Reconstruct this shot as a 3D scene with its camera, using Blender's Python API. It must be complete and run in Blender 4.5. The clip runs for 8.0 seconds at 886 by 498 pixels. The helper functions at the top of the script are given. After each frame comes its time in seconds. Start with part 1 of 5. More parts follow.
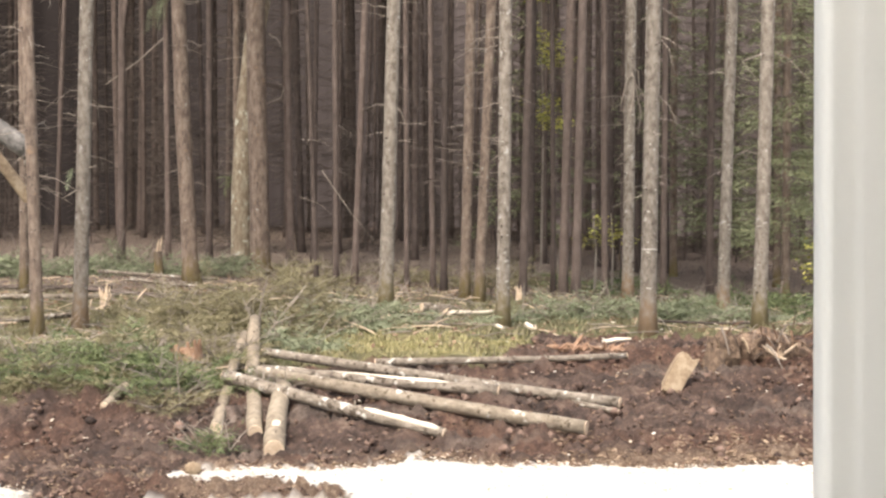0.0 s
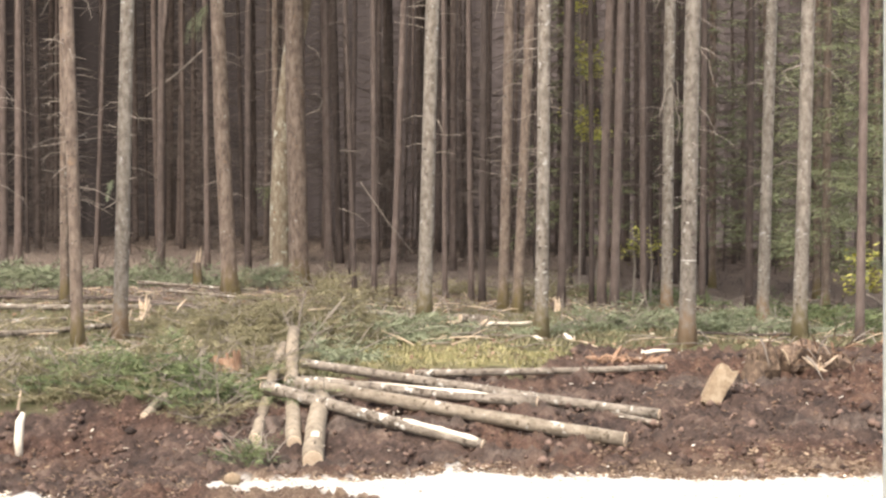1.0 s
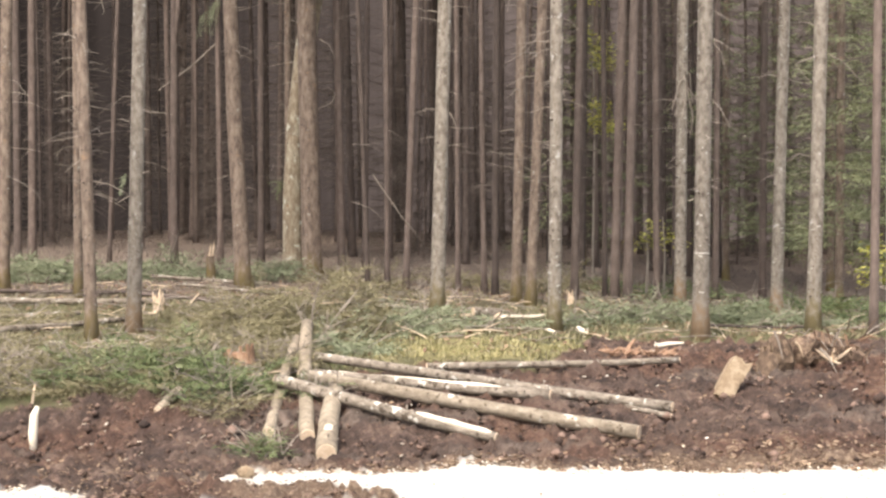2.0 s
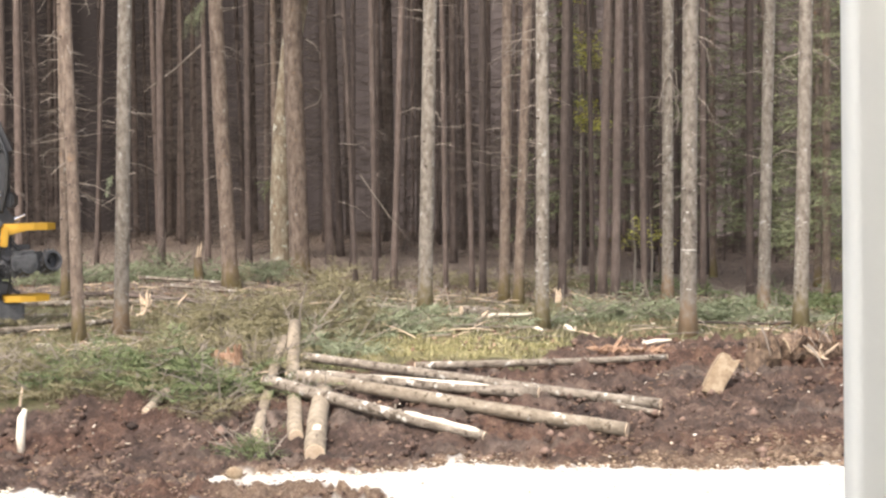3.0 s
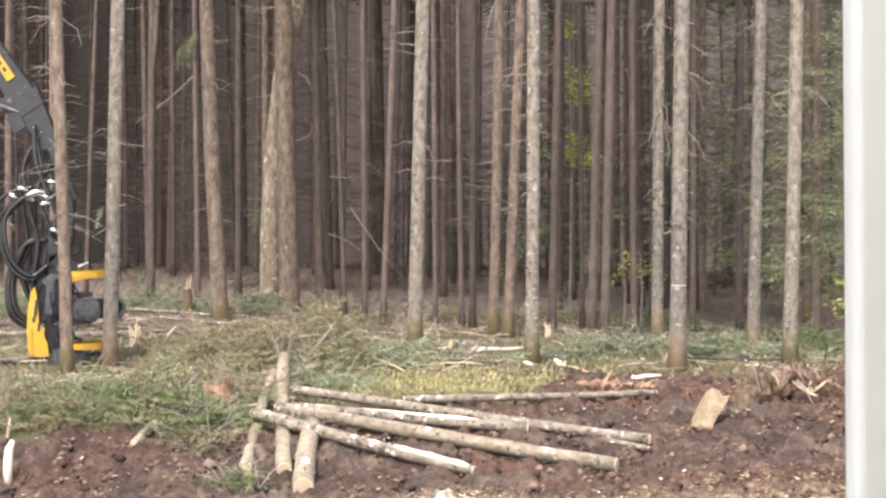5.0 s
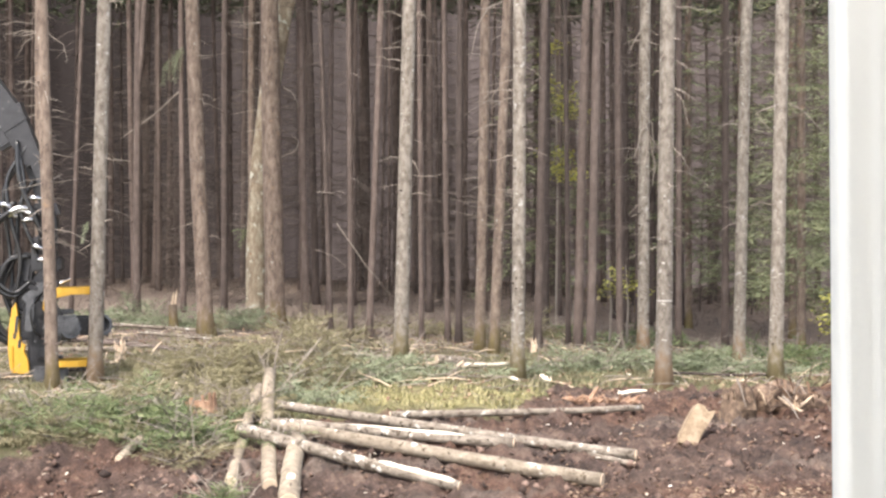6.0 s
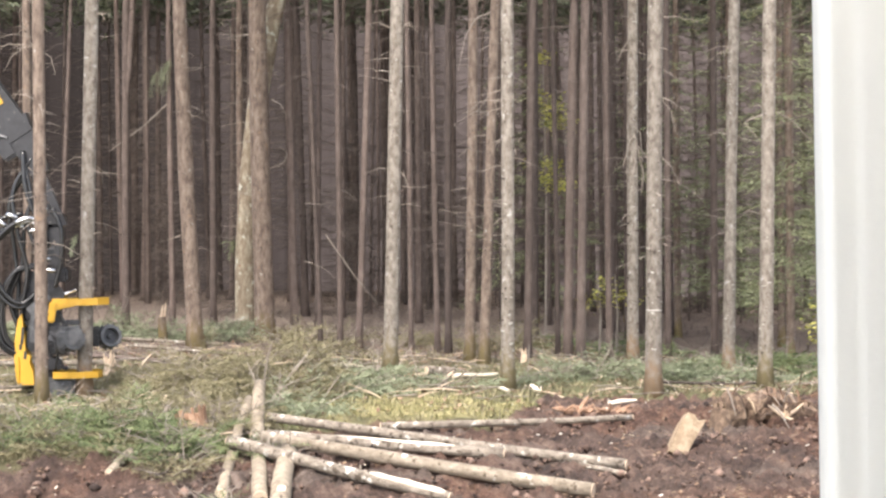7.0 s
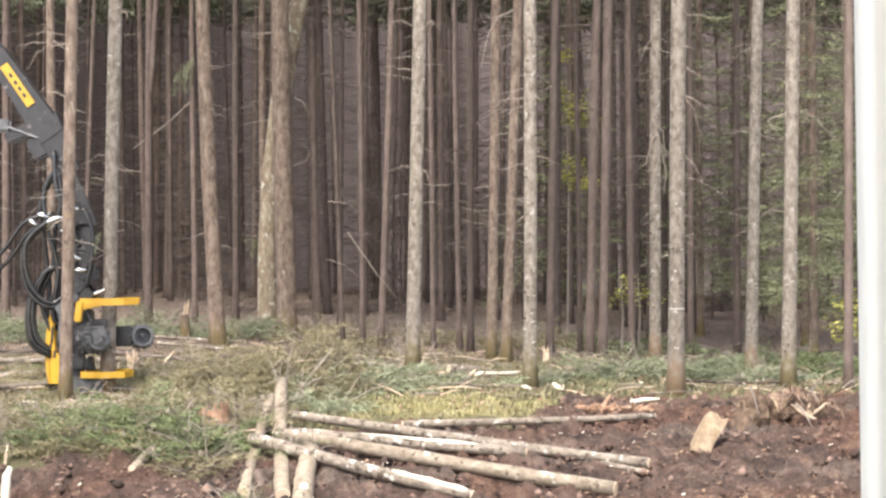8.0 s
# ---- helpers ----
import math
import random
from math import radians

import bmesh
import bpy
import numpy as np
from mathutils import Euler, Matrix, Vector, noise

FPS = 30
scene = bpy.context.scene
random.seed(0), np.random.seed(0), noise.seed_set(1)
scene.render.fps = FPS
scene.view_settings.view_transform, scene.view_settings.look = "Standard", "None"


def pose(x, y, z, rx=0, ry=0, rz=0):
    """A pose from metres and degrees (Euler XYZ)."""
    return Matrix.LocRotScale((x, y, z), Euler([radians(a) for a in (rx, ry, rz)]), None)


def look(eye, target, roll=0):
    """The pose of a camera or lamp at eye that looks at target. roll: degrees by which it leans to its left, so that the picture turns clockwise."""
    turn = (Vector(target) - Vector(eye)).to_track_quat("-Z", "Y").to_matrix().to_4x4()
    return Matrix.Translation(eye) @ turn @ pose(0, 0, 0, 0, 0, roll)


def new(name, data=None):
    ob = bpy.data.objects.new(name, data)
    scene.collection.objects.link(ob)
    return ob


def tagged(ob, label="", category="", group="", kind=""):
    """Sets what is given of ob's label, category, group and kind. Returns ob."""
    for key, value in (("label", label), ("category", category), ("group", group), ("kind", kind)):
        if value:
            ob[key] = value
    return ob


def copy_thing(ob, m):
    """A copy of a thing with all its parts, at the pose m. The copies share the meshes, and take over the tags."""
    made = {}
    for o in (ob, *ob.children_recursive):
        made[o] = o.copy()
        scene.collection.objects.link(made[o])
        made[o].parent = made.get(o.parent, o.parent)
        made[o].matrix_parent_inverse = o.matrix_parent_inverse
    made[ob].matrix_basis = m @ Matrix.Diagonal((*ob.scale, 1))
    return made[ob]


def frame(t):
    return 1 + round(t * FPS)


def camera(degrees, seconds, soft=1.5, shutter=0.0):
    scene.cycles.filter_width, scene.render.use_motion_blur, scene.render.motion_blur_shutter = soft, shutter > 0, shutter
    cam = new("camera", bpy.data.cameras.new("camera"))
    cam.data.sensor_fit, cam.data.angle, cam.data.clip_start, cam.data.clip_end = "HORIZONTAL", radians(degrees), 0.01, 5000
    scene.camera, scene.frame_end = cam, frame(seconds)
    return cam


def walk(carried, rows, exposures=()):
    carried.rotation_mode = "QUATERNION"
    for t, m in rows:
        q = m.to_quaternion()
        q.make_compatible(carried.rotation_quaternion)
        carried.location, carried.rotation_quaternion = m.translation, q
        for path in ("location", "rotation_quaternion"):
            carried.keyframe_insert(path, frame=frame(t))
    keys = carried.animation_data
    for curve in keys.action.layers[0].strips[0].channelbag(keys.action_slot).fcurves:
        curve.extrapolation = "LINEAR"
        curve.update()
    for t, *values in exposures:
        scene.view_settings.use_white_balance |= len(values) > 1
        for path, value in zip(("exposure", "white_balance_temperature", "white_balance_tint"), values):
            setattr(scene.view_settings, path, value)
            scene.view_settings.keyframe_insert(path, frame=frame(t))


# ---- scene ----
# A logging site at a forest edge, seen past a white post.

# ---- camera ----
cam = camera(30, 8.0, soft=2.45)
walk(cam, [
    (0.0, pose(0.0033, 0.0, 3.6, 87.596, 0.010, -1.859)),
    (0.2, pose(-0.0012, 0.0, 3.6, 87.772, 0.036, -1.502)),
    (0.3, pose(-0.0084, 0.0, 3.6, 88.051, 0.076, -0.939)),
    (0.5, pose(-0.0105, 0.0, 3.6, 88.131, 0.088, -0.777)),
    (1.0, pose(-0.0140, 0.0, 3.6, 87.982, 0.040, -0.560)),
    (1.5, pose(-0.0140, 0.0, 3.6, 87.827, -0.000, 0.000)),
    (3.0, pose(0.0105, 0.0, 3.6, 87.710, 0.650, -0.530)),
    (3.5, pose(0.0028, 0.0, 3.6, 87.931, 0.337, -0.505)),
    (4.0, pose(0.0051, 0.0, 3.6, 88.307, 0.234, -0.604)),
    (4.5, pose(0.0034, 0.0, 3.6, 88.594, 0.230, -0.670)),
    (6.0, pose(0.0024, 0.0, 3.6, 89.404, 0.193, -1.357)),
    (6.5, pose(0.0005, 0.0, 3.6, 89.595, 0.256, -1.508)),
    (7.0, pose(0.0041, 0.0, 3.6, 89.774, 0.561, -1.732)),
    (7.5, pose(-0.0012, 0.0, 3.6, 89.955, 0.254, -1.882)),
    (8.0, pose(-0.0065, 0.0, 3.6, 89.716, 0.472, -0.975)),
], exposures=((0.0, 1.22, 6850, 11), (1.5, 1.31, 6850, 11), (3.5, 1.33, 6650, 11), (4.5, 1.43, 6600, 11), (6.5, 1.60, 6450, 11), (8.0, 1.60, 6550, 11)))

# ---- light ----
world = bpy.data.worlds.new("sky")
scene.world = world
world.use_nodes = True
sky = world.node_tree.nodes.new("ShaderNodeTexSky")
sky.sky_type = "NISHITA"
sky.sun_disc = False
sky.sun_elevation = radians(57)
sky.sun_rotation = radians(205)
sky.air_density, sky.dust_density, sky.ozone_density = 1.0, 4.0, 0.6
haze = world.node_tree.nodes.new("ShaderNodeHueSaturation")
haze.inputs["Saturation"].default_value = 0.62
world.node_tree.links.new(sky.outputs["Color"], haze.inputs["Color"])
world.node_tree.links.new(haze.outputs["Color"], world.node_tree.nodes["Background"].inputs["Color"])
world.node_tree.nodes["Background"].inputs["Strength"].default_value = 0.15
sun = new("sun", bpy.data.lights.new("sun", "SUN"))
sun.data.energy, sun.data.angle, sun.data.color = 1.3, radians(14), (1.0, 0.90, 0.79)
sun.matrix_world = look((-12, -28, 47), (0, 0, 0))

# ---- ground shape ----
KNOTS = ((-40.0, 0.0), (19.0, -0.05), (21.0, -0.06), (22.0, 0.07), (23.5, 0.48), (26.0, 0.84), (29.0, 0.93),
         (33.0, 1.0), (40.0, 1.02), (48.0, 1.15), (60.0, 1.3), (110.0, 1.6))


def ease(t):
    t = min(1.0, max(0.0, t))
    return t * t * (3 - 2 * t)


def ground_height(x, y):
    z = KNOTS[0][1]
    for (a, za), (b, zb) in zip(KNOTS, KNOTS[1:]):
        if y >= a:
            z = za + (zb - za) * min(1.0, (y - a) / (b - a))
    z -= 0.38 * ease((x - 3.5) / 5) * ease((y - 28) / 8)
    z += 0.16 * ease((-x - 2) / 6) * ease((y - 25) / 12)
    z += 0.10 * ease((-x - 2.2) / 1.5) * ease((y - 22) / 1.2) * (1 - ease((y - 24) / 4))
    return z


# ---- materials ----
def surface(name, colours, scale=8.0, rough=0.9, bump=0.3, bump_scale=40.0, metal=0.0, spots=None, stretch=(1, 1, 1), spread=(0.3, 0.7), vary=0.0, low=None):
    """A two-scale noise material. colours: stops of the broad colour; spots: (colour, scale, threshold); low: (colour, height) near the foot."""
    m = bpy.data.materials.new(name)
    m.use_nodes = True
    t = m.node_tree
    b = t.nodes["Principled BSDF"]
    b.inputs["Roughness"].default_value = rough
    b.inputs["Metallic"].default_value = metal
    co = t.nodes.new("ShaderNodeTexCoord")
    mp = t.nodes.new("ShaderNodeMapping")
    mp.inputs["Scale"].default_value = stretch
    t.links.new(co.outputs["Object"], mp.inputs["Vector"])
    n = t.nodes.new("ShaderNodeTexNoise")
    n.inputs["Scale"].default_value = scale
    n.inputs["Detail"].default_value = 8
    n.inputs["Roughness"].default_value = 0.65
    t.links.new(mp.outputs["Vector"], n.inputs["Vector"])
    r = t.nodes.new("ShaderNodeValToRGB")
    t.links.new(n.outputs["Fac"], r.inputs["Fac"])
    e = r.color_ramp.elements
    while len(e) < len(colours):
        e.new(0.5)
    for i, c in enumerate(colours):
        e[i].position = spread[0] + (spread[1] - spread[0]) * i / max(1, len(colours) - 1)
        e[i].color = (*c, 1)
    out = r.outputs["Color"]

    def mix(fac, a, c):
        x = t.nodes.new("ShaderNodeMix")
        x.data_type = "RGBA"
        t.links.new(fac, x.inputs["Factor"])
        t.links.new(a, x.inputs[6])
        x.inputs[7].default_value = (*c, 1)
        return x.outputs[2]

    if spots:
        for colour, s, edge in spots:
            n2 = t.nodes.new("ShaderNodeTexNoise")
            n2.inputs["Scale"].default_value = s
            n2.inputs["Detail"].default_value = 5
            t.links.new(co.outputs["Object"], n2.inputs["Vector"])
            q = t.nodes.new("ShaderNodeMapRange")
            q.inputs["From Min"].default_value, q.inputs["From Max"].default_value = edge, edge + 0.06
            t.links.new(n2.outputs["Fac"], q.inputs["Value"])
            out = mix(q.outputs["Result"], out, colour)
    if low:
        sx = t.nodes.new("ShaderNodeSeparateXYZ")
        t.links.new(co.outputs["Object"], sx.inputs["Vector"])
        ad = t.nodes.new("ShaderNodeMath")
        ad.operation = "MULTIPLY_ADD"
        ad.inputs[1].default_value = 1.6
        t.links.new(n.outputs["Fac"], ad.inputs[0])
        t.links.new(sx.outputs["Z"], ad.inputs[2])
        q = t.nodes.new("ShaderNodeMapRange")
        q.inputs["From Min"].default_value, q.inputs["From Max"].default_value = low[1] + 1.1, low[1] + 0.5
        t.links.new(ad.outputs[0], q.inputs["Value"])
        out = mix(q.outputs["Result"], out, low[0])
    if vary:
        oi = t.nodes.new("ShaderNodeObjectInfo")
        hs = t.nodes.new("ShaderNodeHueSaturation")
        mr = t.nodes.new("ShaderNodeMapRange")
        mr.inputs["To Min"].default_value, mr.inputs["To Max"].default_value = 1 - vary, 1 + vary
        t.links.new(oi.outputs["Random"], mr.inputs["Value"])
        t.links.new(mr.outputs["Result"], hs.inputs["Value"])
        t.links.new(out, hs.inputs["Color"])
        out = hs.outputs["Color"]
    t.links.new(out, b.inputs["Base Color"])
    if bump:
        n3 = t.nodes.new("ShaderNodeTexNoise")
        n3.inputs["Scale"].default_value = bump_scale
        n3.inputs["Detail"].default_value = 6
        t.links.new(mp.outputs["Vector"], n3.inputs["Vector"])
        bp = t.nodes.new("ShaderNodeBump")
        bp.inputs["Strength"].default_value = bump
        bp.inputs["Distance"].default_value = 0.02
        t.links.new(n3.outputs["Fac"], bp.inputs["Height"])
        t.links.new(bp.outputs["Normal"], b.inputs["Normal"])
    return m


def leafy(name, colours, rough=0.7):
    """Foliage, each clump its own tone."""
    m = bpy.data.materials.new(name)
    m.use_nodes = True
    t = m.node_tree
    b = t.nodes["Principled BSDF"]
    b.inputs["Roughness"].default_value = rough
    g = t.nodes.new("ShaderNodeNewGeometry")
    co = t.nodes.new("ShaderNodeTexCoord")
    n = t.nodes.new("ShaderNodeTexNoise")
    n.inputs["Scale"].default_value = 2.2
    n.inputs["Detail"].default_value = 3
    t.links.new(co.outputs["Object"], n.inputs["Vector"])
    ad = t.nodes.new("ShaderNodeMath")
    ad.operation = "MULTIPLY_ADD"
    ad.inputs[1].default_value = 0.45
    t.links.new(g.outputs["Random Per Island"], ad.inputs[0])
    t.links.new(n.outputs["Fac"], ad.inputs[2])
    r = t.nodes.new("ShaderNodeValToRGB")
    t.links.new(ad.outputs[0], r.inputs["Fac"])
    e = r.color_ramp.elements
    while len(e) < len(colours):
        e.new(0.5)
    for i, c in enumerate(colours):
        e[i].position = 0.4 + 0.55 * i / max(1, len(colours) - 1)
        e[i].color = (*c, 1)
    t.links.new(r.outputs["Color"], b.inputs["Base Color"])
    return m


BARK = surface("bark", ((0.115, 0.094, 0.075), (0.192, 0.167, 0.138), (0.265, 0.236, 0.202)), 9, 0.95, 0.8, 30, stretch=(1, 1, 0.6), spread=(0.36, 0.62),
               spots=(((0.37, 0.355, 0.325), 8.0, 0.645), ((0.11, 0.088, 0.07), 15.0, 0.64)), low=((0.235, 0.162, 0.10), 0.5), vary=0.16)
BARK_MOSS = surface("mossy_bark", ((0.115, 0.094, 0.075), (0.192, 0.167, 0.138), (0.265, 0.236, 0.202)), 9, 0.95, 0.8, 30, stretch=(1, 1, 0.6), spread=(0.36, 0.62),
                    spots=(((0.37, 0.355, 0.325), 8.0, 0.645), ((0.11, 0.088, 0.07), 15.0, 0.64)), low=((0.15, 0.122, 0.062), 0.55), vary=0.12)
BARK_BROWN = surface("brown_bark", ((0.100, 0.073, 0.057), (0.172, 0.130, 0.102), (0.245, 0.192, 0.152)), 9, 0.95, 0.8, 30, stretch=(1, 1, 0.4),
                     spread=(0.36, 0.62),
                     spots=(((0.225, 0.155, 0.105), 5.0, 0.645), ((0.34, 0.32, 0.28), 9.0, 0.66), ((0.09, 0.07, 0.055), 15.0, 0.64)), low=((0.18, 0.14, 0.06), 0.4), vary=0.15)
BARK_LICHEN = surface("lichen_bark", ((0.13, 0.10, 0.07), (0.25, 0.20, 0.14), (0.42, 0.39, 0.30)), 6, 0.95, 0.8, 24, stretch=(1, 1, 0.5),
                      spots=(((0.48, 0.47, 0.38), 4.0, 0.60), ((0.24, 0.13, 0.07), 5.0, 0.66)), vary=0.1)
BARK_SILVER = surface("silver_bark", ((0.07, 0.065, 0.06), (0.16, 0.15, 0.14), (0.30, 0.285, 0.265)), 7, 0.8, 0.8, 30, spots=(((0.05, 0.045, 0.04), 12.0, 0.62),))
# own dark tone of knots and poles; on rear stems it paints the shade
BARK_DARK_SHADE = surface("dark_shade_bark", ((0.072, 0.054, 0.046), (0.110, 0.084, 0.072), (0.156, 0.122, 0.105)), 8, 0.95, 0.6, 30, stretch=(1, 1, 0.4), vary=0.35)
LICHEN = surface("pale_lichen", ((0.34, 0.325, 0.285), (0.48, 0.465, 0.42)), 12, 0.95, 0.3, 40)
TWIG = surface("dead_twig", ((0.20, 0.165, 0.135), (0.37, 0.325, 0.275)), 3, 0.95, 0.0, vary=0.2)
# the dead twig again, darkened: shade inside the wood is put into its colour
TWIG_SHADED = surface("shaded_twig", ((0.075, 0.06, 0.05), (0.135, 0.11, 0.093)), 3, 0.95, 0.0, vary=0.3)
LOG_BARK = surface("log_bark", ((0.105, 0.084, 0.066), (0.225, 0.19, 0.15), (0.38, 0.335, 0.28)), 6, 0.9, 0.8, 30, stretch=(1, 1, 2),
                   spots=(((0.58, 0.56, 0.50), 6.0, 0.61), ((0.085, 0.066, 0.048), 11.0, 0.575)))
LOG_GREEN = surface("olive_log_bark", ((0.125, 0.098, 0.07), (0.245, 0.203, 0.152), (0.37, 0.322, 0.255)), 5, 0.9, 0.8, 30, stretch=(1, 1, 2),
                    spots=(((0.62, 0.59, 0.53), 4.5, 0.63), ((0.10, 0.075, 0.05), 11.0, 0.61)))
LOG_TAN = surface("smooth_tan_bark", ((0.16, 0.128, 0.094), (0.28, 0.232, 0.172), (0.39, 0.335, 0.26)), 7, 0.9, 0.5, 30, stretch=(1, 1, 0.5), spots=(((0.10, 0.077, 0.055), 13.0, 0.66),))
CUT = surface("cut_wood", ((0.54, 0.40, 0.27), (0.74, 0.61, 0.46)), 14, 0.8, 0.2, 60)
PEELED = surface("peeled_wood", ((0.62, 0.53, 0.40), (0.84, 0.78, 0.66)), 10, 0.7, 0.2, 40)
ORANGE_WOOD = surface("torn_wood", ((0.17, 0.10, 0.065), (0.32, 0.195, 0.125), (0.48, 0.34, 0.235)), 14, 0.9, 0.6, 40, stretch=(1, 1, 0.3))
STUMP = surface("old_stump", ((0.035, 0.024, 0.018), (0.125, 0.085, 0.058), (0.28, 0.205, 0.14)), 8, 0.95, 0.9, 24)
ROOT_EARTH = surface("root_earth", ((0.035, 0.023, 0.017), (0.115, 0.076, 0.053), (0.26, 0.185, 0.128)), 9, 0.95, 1.0, 18, spread=(0.34, 0.64))
CHUNK = surface("bark_slab", ((0.18, 0.125, 0.08), (0.31, 0.235, 0.155), (0.43, 0.35, 0.25)), 7, 0.95, 0.7, 24)
NEEDLE = leafy("needles", ((0.050, 0.072, 0.030), (0.122, 0.158, 0.067), (0.225, 0.265, 0.122)))
NEEDLE_DRY = leafy("dull_needles", ((0.097, 0.088, 0.046), (0.188, 0.169, 0.091), (0.312, 0.275, 0.162)))
NEEDLE_DARK = leafy("crown_needles", ((0.045, 0.060, 0.036), (0.08, 0.10, 0.056), (0.13, 0.145, 0.08)))
NEEDLE_LIVE = leafy("live_needles", ((0.095, 0.112, 0.060), (0.18, 0.20, 0.105), (0.29, 0.31, 0.165)))
FERN = leafy("blue_green_boughs", ((0.095, 0.115, 0.062), (0.185, 0.21, 0.122), (0.31, 0.34, 0.22)))
MOSS = leafy("moss_grass", ((0.16, 0.15, 0.065), (0.30, 0.275, 0.125), (0.47, 0.42, 0.22)))
YELLOW_LEAF = leafy("yellow_leaves", ((0.20, 0.215, 0.055), (0.36, 0.36, 0.085), (0.52, 0.48, 0.12)))
CHIP = leafy("wood_chips", ((0.48, 0.38, 0.27), (0.72, 0.63, 0.50), (0.88, 0.83, 0.73)), 0.85)
SHRED = leafy("tan_shreds", ((0.10, 0.064, 0.045), (0.20, 0.135, 0.092), (0.36, 0.265, 0.18)), 0.9)
LITTER = leafy("bark_litter", ((0.08, 0.045, 0.032), (0.19, 0.11, 0.072), (0.33, 0.23, 0.15)), 0.9)
CLOD = leafy("earth_clods", ((0.028, 0.018, 0.014), (0.080, 0.050, 0.038), (0.23, 0.155, 0.12)), 0.95)
PAINT_WHITE = surface("white_paint", ((0.80, 0.80, 0.745), (0.85, 0.85, 0.79)), 4, 0.5, 0.05, 60)
STEEL = surface("charcoal_paint", ((0.016, 0.016, 0.018), (0.038, 0.038, 0.042)), 6, 0.42, 0.2, 40, spots=(((0.13, 0.12, 0.11), 9.0, 0.64),))
GREY_STEEL = surface("worn_grey_steel", ((0.05, 0.052, 0.056), (0.17, 0.17, 0.175)), 6, 0.45, 0.2, 40, metal=0.4)
CHROME = surface("bright_steel", ((0.55, 0.55, 0.56), (0.75, 0.75, 0.75)), 6, 0.2, 0.0, metal=1.0)
RUBBER = surface("black_hose", ((0.014, 0.014, 0.015), (0.035, 0.035, 0.035)), 6, 0.2, 0.0)
MACHINE_YELLOW = surface("machine_yellow", ((0.46, 0.26, 0.022), (0.57, 0.335, 0.04)), 3, 0.4, 0.1, 40, spots=(((0.20, 0.13, 0.05), 8.0, 0.70),))


# ---- mesh helpers ----
class Shape:
    """Collects vertices and faces for one mesh."""

    def __init__(self):
        self.v, self.f = [], []

    def add(self, verts, faces):
        k = len(self.v)
        self.v.extend(tuple(p) for p in verts)
        self.f.extend(tuple(i + k for i in f) for f in faces)

    def tube(self, points, radii, sides=8, cap=True, rough=0.0):
        pts = [Vector(p) for p in points]
        k = len(self.v)
        n = len(pts)
        axis = (pts[-1] - pts[0]).normalized()
        ref = Vector((0, 0, 1)) if abs(axis.z) < 0.8 else Vector((1, 0, 0))
        for i, p in enumerate(pts):
            d = (pts[min(i + 1, n - 1)] - pts[max(i - 1, 0)]).normalized()
            u = d.cross(ref).normalized()
            w = u.cross(d)
            for j in range(sides):
                a = 2 * math.pi * j / sides
                r = radii[i]
                if rough:
                    r *= 1 + rough * noise.noise(p * 2.3 + Vector((math.cos(a), math.sin(a), 0)) * 1.3)
                self.v.append(tuple(p + u * (r * math.cos(a)) + w * (r * math.sin(a))))
        for i in range(n - 1):
            for j in range(sides):
                a, b = k + i * sides + j, k + i * sides + (j + 1) % sides
                self.f.append((a, b, b + sides, a + sides))
        if cap:
            self.f.append(tuple(k + j for j in reversed(range(sides))))
            self.f.append(tuple(k + (n - 1) * sides + j for j in range(sides)))

    def box(self, m, sx, sy, sz, bevel=0.0):
        bm = bmesh.new()
        bmesh.ops.create_cube(bm, size=1.0, matrix=Matrix.Diagonal((sx, sy, sz, 1)))
        if bevel:
            bmesh.ops.bevel(bm, geom=bm.edges[:], offset=bevel, segments=2, affect="EDGES")
        bm.transform(m)
        bm.verts.index_update()
        self.add([v.co.copy() for v in bm.verts], [[v.index for v in f.verts] for f in bm.faces])
        bm.free()

    def plate(self, outline, thick, m):
        """A flat outline in x, z, given a thickness along y."""
        n = len(outline)
        vs = [m @ Vector((x, -thick / 2, z)) for x, z in outline] + [m @ Vector((x, thick / 2, z)) for x, z in outline]
        fs = [tuple(range(n)), tuple(reversed(range(n, 2 * n)))] + [(i, i + n, (i + 1) % n + n, (i + 1) % n) for i in range(n)]
        self.add(vs, fs)

    def mesh(self, name, material, smooth=False):
        me = bpy.data.meshes.new(name)
        me.from_pydata(self.v, [], self.f)
        me.update()
        me.materials.append(material)
        if smooth:
            me.polygons.foreach_set("use_smooth", [True] * len(me.polygons))
        return me


def part(name, shape, material, parent, label="", smooth=False):
    ob = new(name, shape.mesh(name, material, smooth) if isinstance(shape, Shape) else shape)
    ob.parent = parent
    return tagged(ob, label)


def thing(name, label, category, m=None, group="", kind=""):
    ob = new(name)
    ob.empty_display_size = 0.2
    if m is not None:
        ob.matrix_basis = m
    return tagged(ob, label, category, group, kind)


def single(name, shape, material, label, category, m=None, group="", kind="", smooth=False):
    ob = new(name, shape.mesh(name, material, smooth))
    if m is not None:
        ob.matrix_basis = m
    return tagged(ob, label, category, group, kind)


# ---- ground ----
def soil_edge(x):
    """How far back from the road the bare earth reaches."""
    left = 23.3 + 0.35 * math.sin(x * 1.1)
    mid = 25.4 + 0.3 * math.sin(x * 1.7 + 1)
    right = 28.0 + 0.4 * math.sin(x * 0.9)
    a = ease((x + 3.2) / 1.2)
    b = ease((x - 1.3) / 1.6)
    return left * (1 - a) + (mid * (1 - b) + right * b) * a


